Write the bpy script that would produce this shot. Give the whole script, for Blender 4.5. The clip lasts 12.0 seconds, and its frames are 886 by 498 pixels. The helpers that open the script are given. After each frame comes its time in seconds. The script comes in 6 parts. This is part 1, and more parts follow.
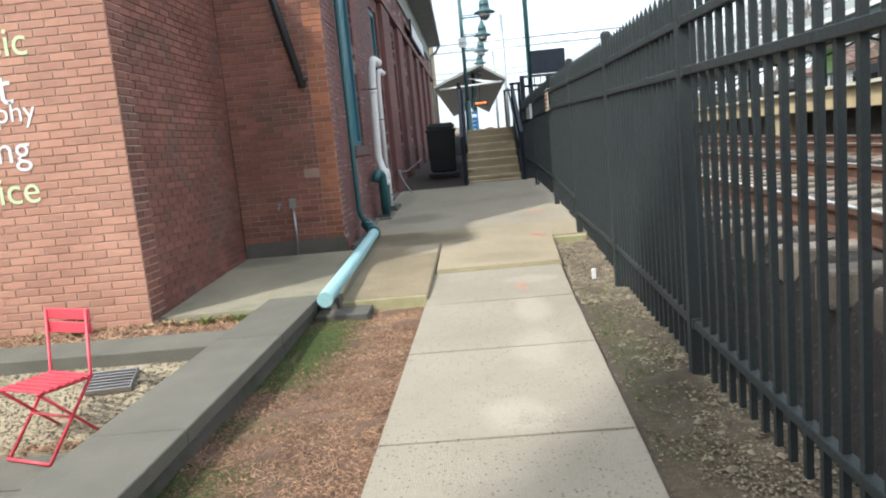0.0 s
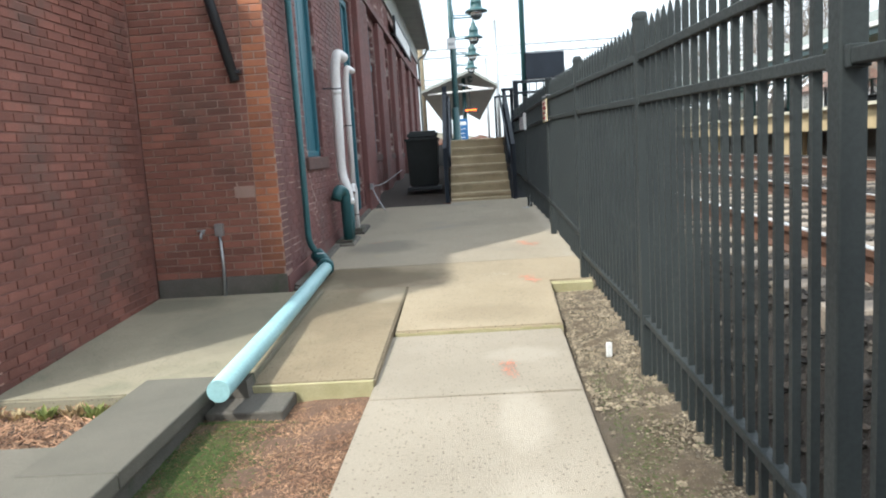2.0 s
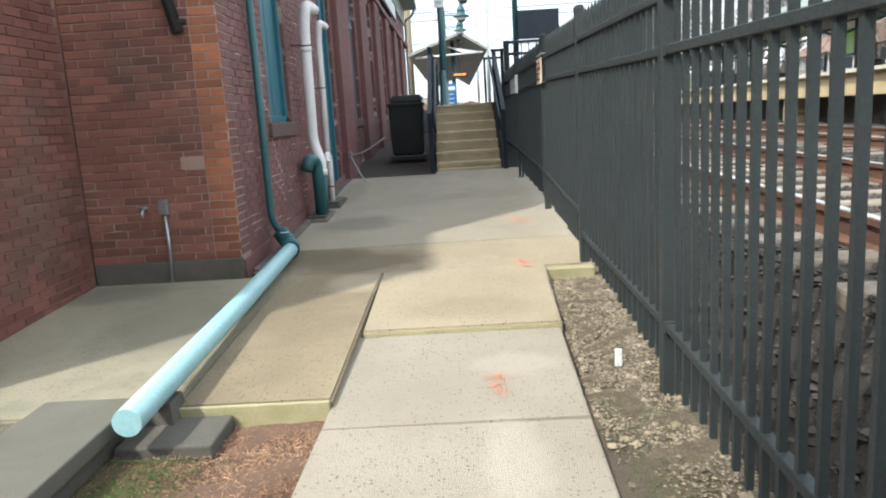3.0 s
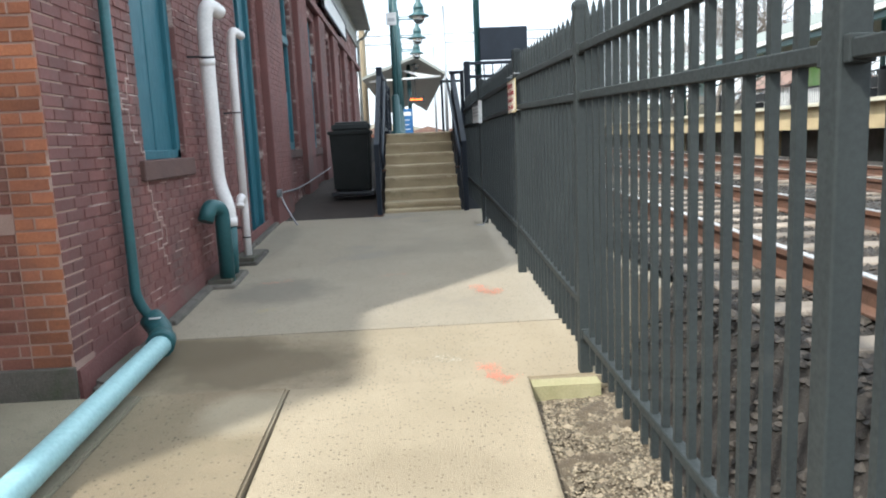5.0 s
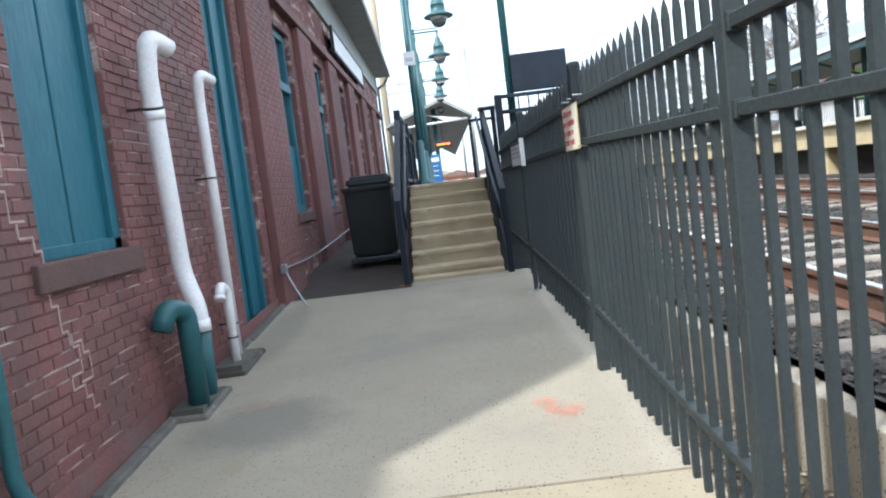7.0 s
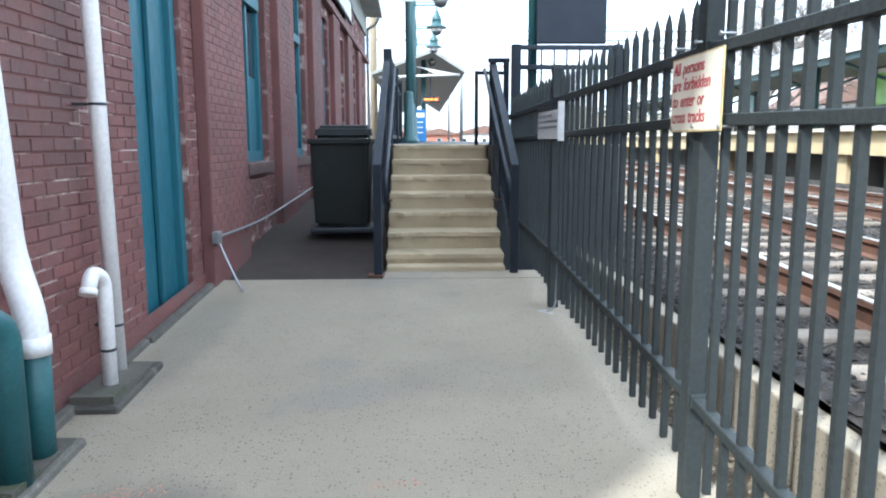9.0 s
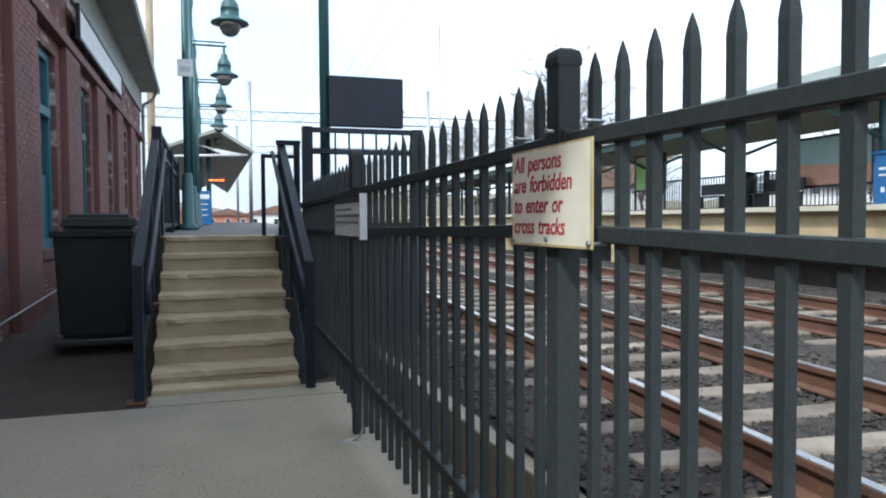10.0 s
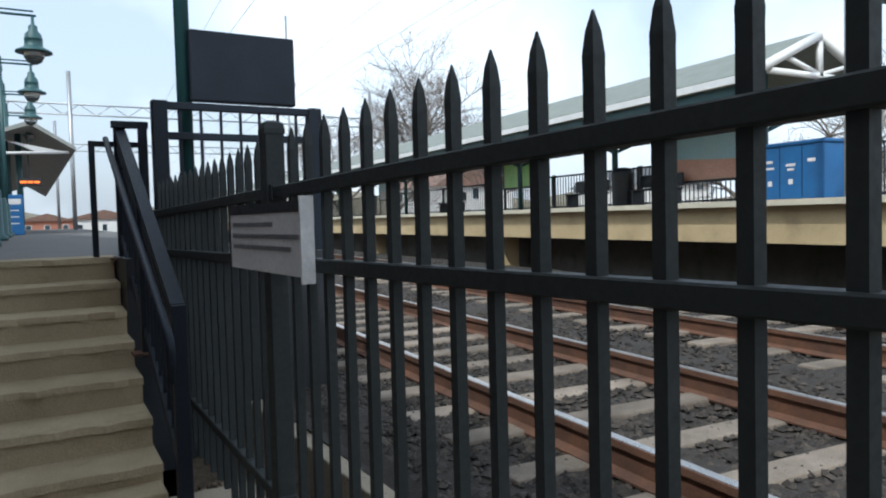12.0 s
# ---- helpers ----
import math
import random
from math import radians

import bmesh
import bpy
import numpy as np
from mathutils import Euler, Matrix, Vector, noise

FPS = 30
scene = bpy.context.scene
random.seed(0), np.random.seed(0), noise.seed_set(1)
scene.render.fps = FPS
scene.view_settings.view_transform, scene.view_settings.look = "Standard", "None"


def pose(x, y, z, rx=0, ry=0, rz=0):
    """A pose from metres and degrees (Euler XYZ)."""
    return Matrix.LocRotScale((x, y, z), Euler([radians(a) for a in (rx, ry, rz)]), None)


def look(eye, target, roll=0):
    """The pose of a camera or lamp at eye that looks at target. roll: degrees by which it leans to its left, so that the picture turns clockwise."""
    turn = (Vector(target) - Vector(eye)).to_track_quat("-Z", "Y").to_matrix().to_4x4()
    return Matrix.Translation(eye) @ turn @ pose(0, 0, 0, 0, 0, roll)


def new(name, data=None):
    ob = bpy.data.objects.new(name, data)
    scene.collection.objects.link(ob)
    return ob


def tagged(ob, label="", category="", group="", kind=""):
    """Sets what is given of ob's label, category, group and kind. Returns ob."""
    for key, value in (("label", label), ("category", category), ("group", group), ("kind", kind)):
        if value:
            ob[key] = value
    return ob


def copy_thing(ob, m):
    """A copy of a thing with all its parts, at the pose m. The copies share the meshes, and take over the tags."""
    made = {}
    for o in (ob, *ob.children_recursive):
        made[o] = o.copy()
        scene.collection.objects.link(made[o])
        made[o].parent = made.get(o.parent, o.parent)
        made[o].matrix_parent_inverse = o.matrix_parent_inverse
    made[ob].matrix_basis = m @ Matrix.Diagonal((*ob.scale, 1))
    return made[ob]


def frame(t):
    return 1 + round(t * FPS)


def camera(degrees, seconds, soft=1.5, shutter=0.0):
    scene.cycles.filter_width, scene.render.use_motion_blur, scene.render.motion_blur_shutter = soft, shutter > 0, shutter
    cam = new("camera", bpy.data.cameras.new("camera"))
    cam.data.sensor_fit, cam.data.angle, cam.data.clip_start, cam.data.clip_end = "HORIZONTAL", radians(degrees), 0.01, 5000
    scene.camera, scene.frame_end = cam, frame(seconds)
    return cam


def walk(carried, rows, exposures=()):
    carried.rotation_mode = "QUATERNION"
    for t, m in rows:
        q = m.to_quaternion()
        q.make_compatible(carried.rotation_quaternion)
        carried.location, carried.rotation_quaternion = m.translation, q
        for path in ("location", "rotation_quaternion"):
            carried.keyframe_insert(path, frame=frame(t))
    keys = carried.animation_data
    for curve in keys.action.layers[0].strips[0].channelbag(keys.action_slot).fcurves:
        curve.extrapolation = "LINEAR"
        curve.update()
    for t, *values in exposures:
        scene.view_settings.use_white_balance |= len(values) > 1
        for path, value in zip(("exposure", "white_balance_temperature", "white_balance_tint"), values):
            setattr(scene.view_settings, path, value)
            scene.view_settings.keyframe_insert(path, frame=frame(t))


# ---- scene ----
cam = camera(63.2, 12.0, soft=2.0)
PATH = [
    (0, (0.06, -0.079, 1.481), (-0.049, 1.898, 1.199), -5.4),
    (0.5, (0.081, 0.44, 1.494), (-0.102, 2.402, 1.153), -4.7),
    (0.8, (0.068, 0.722, 1.527), (0.023, 2.691, 1.179), -2.9),
    (1, (0.092, 0.88, 1.53), (0.044, 2.846, 1.163), -3.5),
    (1.5, (0.172, 1.392, 1.543), (0.058, 3.349, 1.146), -4.5),
    (2, (0.176, 1.848, 1.568), (0.102, 3.829, 1.3), -3.6),
    (2.5, (0.159, 2.279, 1.556), (0.226, 4.238, 1.16), -1.8),
    (2.7, (0.184, 2.466, 1.553), (0.156, 4.434, 1.198), -2.8),
    (4.5, (0.328, 4.174, 1.588), (0.258, 6.127, 1.161), -4.8),
    (5, (0.326, 4.711, 1.651), (0.398, 6.687, 1.351), -2.6),
    (5.5, (0.358, 5.164, 1.64), (0.416, 7.15, 1.411), -4.3),
    (6, (0.339, 5.616, 1.637), (0.327, 7.596, 1.351), -2.7),
    (6.5, (0.322, 6.025, 1.689), (0.451, 8.012, 1.507), -1.8),
    (7, (0.376, 6.538, 1.738), (0.356, 8.531, 1.563), -7.0),
    (9, (0.224, 8.473, 1.823), (0.283, 10.45, 1.528), -0.1),
    (9.5, (0.315, 8.879, 1.865), (0.74, 10.832, 1.792), 2.3),
    (10, (0.329, 9.31, 1.931), (0.946, 11.211, 1.852), -0.3),
    (10.5, (0.29, 9.789, 1.983), (1.161, 11.588, 1.899), -1.6),
    (11, (0.416, 10.269, 1.976), (1.393, 12.011, 1.882), -5.0),
    (11.5, (0.431, 10.714, 1.97), (1.329, 12.5, 1.908), -3.9),
    (12, (0.433, 11.238, 2.01), (1.434, 12.967, 1.923), -1.5),
]
EXPOSURES = [(t, e, k, 4) for t, e, k in ((0, 1.24, 5900), (2.5, 1.46, 5950), (4.5, 1.46, 5900), (5.5, 1.64, 5750), (6.5, 1.62, 5500), (7, 1.68, 5450), (9, 2.1, 5350), (9.5, 1.95, 5350), (10, 1.05, 5450), (10.5, 0.4, 5450), (11.2, 0.5, 5600), (12, 0.55, 5600))]
walk(cam, [(t, look(eye, target, roll)) for t, eye, target, roll in PATH], EXPOSURES)

# ---- sky and sun ----
SUN_AZ, SUN_EL = 226.0, 48.0   # clockwise from +y, above the horizon
world = bpy.data.worlds.new("sky")
scene.world = world
world.use_nodes = True
wn = world.node_tree
sky = wn.nodes.new("ShaderNodeTexSky")
sky.sky_type, sky.sun_disc = "NISHITA", False
sky.sun_elevation, sky.sun_rotation = radians(SUN_EL), radians(SUN_AZ)
sky.air_density, sky.dust_density, sky.ozone_density = 0.9, 6.0, 0.6
wn.nodes["Background"].inputs["Strength"].default_value = 0.15
# thin bright cloud over the blue
wco = wn.nodes.new("ShaderNodeTexCoord")
cloud = wn.nodes.new("ShaderNodeTexNoise")
cloud.inputs["Scale"].default_value, cloud.inputs["Detail"].default_value = 2.2, 5
wn.links.new(wco.outputs["Generated"], cloud.inputs["Vector"])
crange = wn.nodes.new("ShaderNodeMapRange")
for i_, v_ in enumerate((0.40, 0.60, 0.45, 1.0)):
    crange.inputs[1 + i_].default_value = v_
wn.links.new(cloud.outputs["Fac"], crange.inputs[0])
cmix = wn.nodes.new("ShaderNodeMix")
cmix.data_type = "RGBA"
cmix.inputs[7].default_value = (6.0, 6.1, 6.2, 1)
wn.links.new(crange.outputs[0], cmix.inputs[0])
wn.links.new(sky.outputs["Color"], cmix.inputs[6])
wn.links.new(cmix.outputs[2], wn.nodes["Background"].inputs["Color"])
sun = new("sun", bpy.data.lights.new("sun", "SUN"))
sun.data.energy, sun.data.angle, sun.data.color = 2.0, radians(1.8), (1.0, 0.93, 0.82)
_a, _e = radians(SUN_AZ), radians(SUN_EL)
sun.matrix_world = look((30 * math.sin(_a) * math.cos(_e), 30 * math.cos(_a) * math.cos(_e), 30 * math.sin(_e)), (0, 0, 0))

# ---- materials ----
def mat(name, col, col2=None, rough=0.8, scale=8.0, fine=60.0, bump=0.3, metal=0.0, rand=0.0, island=False, stain=None, stain_at=0.55, stain_scale=1.2, stretch=(1, 1, 1), speck=None, speck_scale=90.0, spec=0.5, dist=0.01, spots=(), spot_colour=(0.1, 0.09, 0.075)):
    """A procedural surface: two colours mixed by coarse and fine noise, optional stains, specks and piece-to-piece change."""
    m = bpy.data.materials.new(name)
    m.use_nodes = True
    nt = m.node_tree
    N, L = nt.nodes, nt.links
    bs = N["Principled BSDF"]
    bs.inputs["Metallic"].default_value = metal
    bs.inputs["Specular IOR Level"].default_value = spec
    geo = N.new("ShaderNodeNewGeometry")
    mp = N.new("ShaderNodeVectorMath")
    mp.operation = "MULTIPLY"
    mp.inputs[1].default_value = stretch
    L.new(geo.outputs["Position"], mp.inputs[0])

    def noise_tex(sc, detail=4, rough_=0.6):
        n = N.new("ShaderNodeTexNoise")
        n.inputs["Scale"].default_value, n.inputs["Detail"].default_value, n.inputs["Roughness"].default_value = sc, detail, rough_
        L.new(mp.outputs[0], n.inputs["Vector"])
        return n.outputs["Fac"]

    def mixc(fac, a, b):
        x = N.new("ShaderNodeMix")
        x.data_type = "RGBA"
        for sock, v in ((x.inputs[0], fac), (x.inputs[6], a), (x.inputs[7], b)):
            if isinstance(v, (int, float)):
                sock.default_value = v
            elif isinstance(v, tuple):
                sock.default_value = (*v, 1)
            else:
                L.new(v, sock)
        return x.outputs[2]

    def ramp(fac, lo, hi, vlo=0.0, vhi=1.0):
        r = N.new("ShaderNodeMapRange")
        for i, v in enumerate((lo, hi, vlo, vhi)):
            r.inputs[1 + i].default_value = v
        L.new(fac, r.inputs[0])
        return r.outputs[0]

    col2 = col2 or tuple(c * 0.7 for c in col)
    coarse, small = noise_tex(scale), noise_tex(fine, 3)
    c = mixc(ramp(coarse, 0.35, 0.65), col, col2)
    c = mixc(ramp(small, 0.3, 0.7, 0.0, 0.35), c, tuple(x * 0.55 for x in col2))
    if stain:
        c = mixc(ramp(noise_tex(stain_scale, 6, 0.65), stain_at, stain_at + 0.12, 0.0, 0.75), c, stain)
    if speck:
        v = N.new("ShaderNodeTexVoronoi")
        v.inputs["Scale"].default_value = speck_scale
        L.new(mp.outputs[0], v.inputs["Vector"])
        keep = N.new("ShaderNodeMath")
        keep.operation = "MULTIPLY"
        L.new(ramp(v.outputs["Distance"], 0.18, 0.34, 0.95, 0.0), keep.inputs[0])
        sep = N.new("ShaderNodeSeparateColor")
        L.new(v.outputs["Color"], sep.inputs[0])
        L.new(ramp(sep.outputs[0], 0.45, 0.7), keep.inputs[1])
        patchy = N.new("ShaderNodeMath")
        patchy.operation = "MULTIPLY"
        L.new(keep.outputs[0], patchy.inputs[0])
        L.new(ramp(noise_tex(2.3, 4, 0.6), 0.38, 0.62, 0.55, 1.0), patchy.inputs[1])
        c = mixc(patchy.outputs[0], c, speck)
    for sx, sy, rx, ry, amount in spots:
        d = N.new("ShaderNodeVectorMath")
        d.operation = "SUBTRACT"
        d.inputs[1].default_value = (sx, sy, 0)
        L.new(geo.outputs["Position"], d.inputs[0])
        q = N.new("ShaderNodeVectorMath")
        q.operation = "MULTIPLY"
        q.inputs[1].default_value = (1 / rx, 1 / ry, 0)
        L.new(d.outputs[0], q.inputs[0])
        ln = N.new("ShaderNodeVectorMath")
        ln.operation = "LENGTH"
        L.new(q.outputs[0], ln.inputs[0])
        wob = N.new("ShaderNodeMath")
        wob.operation = "MULTIPLY_ADD"
        wob.inputs[1].default_value = 0.9
        L.new(noise_tex(3.0, 5), wob.inputs[0])
        L.new(ln.outputs["Value"], wob.inputs[2])
        c = mixc(ramp(wob.outputs[0], 1.0, 1.5, amount, 0.0), c, spot_colour)
    if rand or island:
        if island:
            src = geo.outputs["Random Per Island"]
        else:
            oi = N.new("ShaderNodeObjectInfo")
            src = oi.outputs["Random"]
        hs = N.new("ShaderNodeHueSaturation")
        L.new(c, hs.inputs["Color"])
        L.new(ramp(src, 0, 1, 1 - (rand or 0.2), 1 + (rand or 0.2)), hs.inputs["Value"])
        c = hs.outputs["Color"]
    L.new(c, bs.inputs["Base Color"])
    L.new(ramp(small, 0.2, 0.8, max(0.05, rough - 0.12), min(1, rough + 0.12)), bs.inputs["Roughness"])
    if bump:
        b = N.new("ShaderNodeBump")
        b.inputs["Strength"].default_value, b.inputs["Distance"].default_value = bump, dist
        L.new(small, b.inputs["Height"])
        L.new(b.outputs[0], bs.inputs["Normal"])
    return m


BRICK = mat("red_brick", (0.265, 0.106, 0.072), (0.17, 0.066, 0.047), 0.85, 1.5, 80, 0.5, rand=0.26, stain=(0.10, 0.058, 0.044), stain_at=0.5, stain_scale=0.9)
BRICK_STUFF = mat("red_brick_wall", (0.265, 0.106, 0.072), (0.17, 0.066, 0.047), 0.85, 1.5, 80, 0.5, rand=0.26, island=True, stain=(0.10, 0.058, 0.044), stain_at=0.5, stain_scale=0.9)
# wing's front face: sunlight is put into the paler brick colour
BRICK_SUN = mat("sunlit_red_brick", (0.47, 0.25, 0.175), (0.39, 0.195, 0.135), 0.85, 1.5, 80, 0.4, rand=0.13, island=True)
BRICK_SUN_PIECE = mat("sunlit_red_brick_piece", (0.47, 0.25, 0.175), (0.39, 0.195, 0.135), 0.85, 1.5, 80, 0.4, rand=0.13)
BRICK_PAINT = mat("maroon_painted_brick", (0.195, 0.078, 0.068), (0.135, 0.055, 0.05), 0.75, 1.3, 70, 0.4, rand=0.11, island=True, stain=(0.105, 0.062, 0.056), stain_at=0.5, stain_scale=0.8, stretch=(1, 1.6, 0.5))
BRICK_PAINT_PIECE = mat("maroon_painted_brick_piece", (0.195, 0.078, 0.068), (0.135, 0.055, 0.05), 0.75, 1.3, 70, 0.4, rand=0.11, stain=(0.105, 0.062, 0.056), stain_at=0.5, stain_scale=0.8, stretch=(1, 1.6, 0.5))
# the same wing's side: shade is put into the darker brick colour
BRICK_SHADE = mat("shaded_red_brick", (0.232, 0.092, 0.066), (0.152, 0.058, 0.043), 0.8, 1.3, 70, 0.4, rand=0.24, island=True, stain=(0.12, 0.07, 0.055), stain_at=0.5)
BRICK_SHADE_PIECE = mat("shaded_red_brick_piece", (0.232, 0.092, 0.066), (0.152, 0.058, 0.043), 0.8, 1.3, 70, 0.4, rand=0.24, stain=(0.12, 0.07, 0.055), stain_at=0.5)
BRICK_ORANGE = mat("orange_corner_brick", (0.36, 0.135, 0.062), (0.22, 0.085, 0.05), 0.85, 3, 80, 0.5, rand=0.32, stain=(0.13, 0.065, 0.045), stain_at=0.55, stain_scale=1.6)
MORTAR = mat("mortar", (0.44, 0.31, 0.26), (0.25, 0.15, 0.12), 0.95, 1.4, 120, 0.5, stain=(0.56, 0.46, 0.40), stain_at=0.57, stain_scale=1.8)
MORTAR_SUN = mat("sunlit_mortar", (0.56, 0.40, 0.32), (0.42, 0.25, 0.19), 0.95, 2.0, 120, 0.5)
MORTAR_DARK = mat("painted_mortar", (0.17, 0.074, 0.066), (0.13, 0.055, 0.05), 0.95, 1.1, 120, 0.5, stain=(0.62, 0.50, 0.45), stain_at=0.52, stain_scale=1.9, stretch=(1, 1, 2.2))
MORTAR_PALE = mat("pale_mortar", (0.52, 0.42, 0.38), (0.36, 0.24, 0.21), 0.95, 6, 120, 0.5)
MORTAR_SHADE = mat("shaded_mortar", (0.30, 0.16, 0.13), (0.16, 0.07, 0.055), 0.95, 1.1, 120, 0.5, stain=(0.50, 0.36, 0.31), stain_at=0.56, stain_scale=1.6)
PAINT_WALL = mat("maroon_painted_render", (0.19, 0.078, 0.07), (0.13, 0.054, 0.05), 0.75, 1.1, 60, 0.3, stain=(0.12, 0.085, 0.075), stain_at=0.53)
CONCRETE = mat("pale_concrete", (0.37, 0.302, 0.208), (0.30, 0.243, 0.162), 0.92, 1.0, 140, 0.8, rand=0.04, stain=(0.30, 0.26, 0.20), stain_at=0.62, stain_scale=0.9, speck=(0.105, 0.082, 0.055), speck_scale=44, spots=[(-0.72, 9.05, 0.80, 0.52, 0.85), (-1.15, 9.35, 0.6, 0.4, 0.9), (-2.1, 8.2, 0.8, 0.6, 0.6), (-1.0, 7.3, 0.35, 0.9, 0.3), (0.3, 7.6, 0.5, 0.3, 0.25)], spot_colour=(0.13, 0.10, 0.06))
CONCRETE_SLAB = mat("sidewalk_concrete", (0.352, 0.305, 0.24), (0.295, 0.254, 0.197), 0.92, 1.0, 140, 0.8, rand=0.05, stain=(0.30, 0.262, 0.205), stain_at=0.6, stain_scale=1.1, speck=(0.12, 0.098, 0.07), speck_scale=42, spots=[(0.4, 5.5, 0.16, 0.5, 0.35), (0.35, 4.4, 0.2, 0.5, 0.3), (0.15, 3.3, 0.22, 0.25, 0.4), (0.5, 6.6, 0.3, 0.2, 0.3)], spot_colour=(0.44, 0.39, 0.32))
CONCRETE_GREY = mat("grey_concrete", (0.36, 0.308, 0.232), (0.295, 0.25, 0.187), 0.9, 0.8, 140, 0.8, stain=(0.22, 0.20, 0.175), stain_at=0.6, stain_scale=0.8, speck=(0.115, 0.095, 0.07), speck_scale=46, spots=[(-0.9, 10.85, 0.55, 0.5, 0.6), (-1.3, 13.2, 0.25, 1.2, 0.4), (-1.75, 7.5, 0.55, 0.9, 0.55), (-2.6, 8.3, 0.6, 0.3, 0.5), (0.6, 12.4, 0.7, 0.4, 0.25)], spot_colour=(0.15, 0.135, 0.11))
CONCRETE_DAMP = mat("greenish_damp_concrete", (0.325, 0.285, 0.205), (0.255, 0.226, 0.16), 0.9, 1.2, 140, 0.8, stain=(0.17, 0.165, 0.11), stain_at=0.55, stain_scale=1.0, speck=(0.11, 0.10, 0.07), speck_scale=46, spots=[(-1.75, 7.5, 0.55, 0.9, 0.5), (-2.6, 8.3, 0.6, 0.3, 0.6)], spot_colour=(0.13, 0.12, 0.085))
CONCRETE_DIRTY = mat("dirty_brown_concrete", (0.30, 0.24, 0.155), (0.225, 0.175, 0.11), 0.93, 1.3, 140, 0.9, stain=(0.20, 0.16, 0.10), stain_at=0.52, stain_scale=1.2, speck=(0.085, 0.065, 0.04), speck_scale=40, spots=[(-0.6, 8.3, 0.28, 0.3, 0.5)], spot_colour=(0.42, 0.36, 0.26))
CONCRETE_EDGE = mat("mossy_concrete_edge", (0.42, 0.37, 0.22), (0.33, 0.30, 0.16), 0.95, 6, 90, 0.7)
STEP = mat("worn_concrete_step", (0.43, 0.35, 0.225), (0.32, 0.255, 0.16), 0.92, 1.5, 90, 0.5, rand=0.06, stain=(0.20, 0.17, 0.10), stain_at=0.57, stain_scale=1.7)
BLUESTONE = mat("grey_stone_cap", (0.142, 0.130, 0.105), (0.105, 0.098, 0.078), 0.85, 2, 120, 0.35, rand=0.07)
STONE_DARK = mat("dark_stone", (0.12, 0.105, 0.09), (0.08, 0.075, 0.06), 0.9, 3, 80, 0.6, stain=(0.05, 0.065, 0.03), stain_at=0.55, stain_scale=3)
FENCE = mat("black_green_fence_paint", (0.037, 0.043, 0.043), (0.031, 0.036, 0.037), 0.6, 3, 60, 0.05, spec=0.2, stain=(0.05, 0.052, 0.05), stain_at=0.62, stain_scale=5)
EDGE_DARK = mat("dark_cracked_concrete", (0.15, 0.135, 0.115), (0.085, 0.078, 0.066), 0.92, 4, 90, 0.8, rand=0.3, stain=(0.26, 0.235, 0.195), stain_at=0.6, stain_scale=5)
BLACK = mat("black_metal", (0.022, 0.026, 0.032), (0.016, 0.018, 0.022), 0.45, 3, 60, 0.08)
NAVY = mat("dark_blue_black_rail_paint", (0.016, 0.022, 0.033), (0.012, 0.016, 0.024), 0.55, 4, 60, 0.08, spec=0.22)
WHITE_PVC = mat("white_pvc", (0.80, 0.77, 0.76), (0.72, 0.69, 0.68), 0.45, 3, 50, 0.05, stain=(0.6, 0.56, 0.5), stain_at=0.64)
GREEN_PVC = mat("dark_green_pvc", (0.022, 0.10, 0.11), (0.016, 0.075, 0.082), 0.5, 3, 50, 0.08)
TEAL_PIPE = mat("pale_teal_pvc", (0.34, 0.54, 0.56), (0.29, 0.48, 0.50), 0.42, 2, 50, 0.06, stain=(0.5, 0.62, 0.58), stain_at=0.62)
TEAL_WOOD = mat("teal_painted_wood", (0.022, 0.125, 0.162), (0.016, 0.096, 0.13), 0.55, 2, 60, 0.15, stretch=(1, 1, 0.15))
GLASS = mat("dark_window_glass", (0.02, 0.035, 0.045), (0.03, 0.05, 0.06), 0.08, 1, 10, 0.0, spec=0.8)
SILL = mat("dark_brown_stone_sill", (0.11, 0.06, 0.05), (0.08, 0.045, 0.04), 0.85, 3, 80, 0.4)
ASPHALT = mat("platform_asphalt", (0.14, 0.135, 0.13), (0.11, 0.105, 0.10), 0.9, 2, 120, 0.4)
EARTH = mat("dry_earth", (0.115, 0.075, 0.052), (0.085, 0.055, 0.04), 0.95, 3, 70, 0.8, stain=(0.07, 0.085, 0.03), stain_at=0.6, stain_scale=1.6)
MULCH_BASE = mat("mulch_ground", (0.17, 0.098, 0.062), (0.105, 0.06, 0.038), 0.95, 4, 90, 1.0, stain=(0.075, 0.06, 0.03), stain_at=0.6, stain_scale=1.4, speck=(0.30, 0.19, 0.12), speck_scale=60)
MULCH = mat("dry_mulch", (0.42, 0.255, 0.155), (0.22, 0.12, 0.072), 0.95, 5, 120, 0.9, rand=0.6, island=True)
PIT_EARTH = mat("dark_pit_earth", (0.05, 0.036, 0.028), (0.03, 0.022, 0.018), 0.9, 3, 70, 0.8, stain=(0.09, 0.07, 0.05), stain_at=0.62, stain_scale=3)
PIPE_INSIDE = mat("dark_green_pipe_inside", (0.05, 0.105, 0.095), (0.035, 0.06, 0.05), 0.7, 8, 80, 0.3)
MOSS = mat("moss", (0.050, 0.098, 0.020), (0.080, 0.105, 0.026), 0.95, 8, 120, 0.8, rand=0.35, island=True)
LEAF_DRY = mat("pale_dry_leaf", (0.45, 0.36, 0.2), (0.3, 0.2, 0.1), 0.9, 8, 80, 0.3, rand=0.5, island=True)
LEAF_GREEN = mat("spring_leaf", (0.16, 0.20, 0.05), (0.22, 0.23, 0.07), 0.8, 8, 80, 0.3, rand=0.4, island=True)
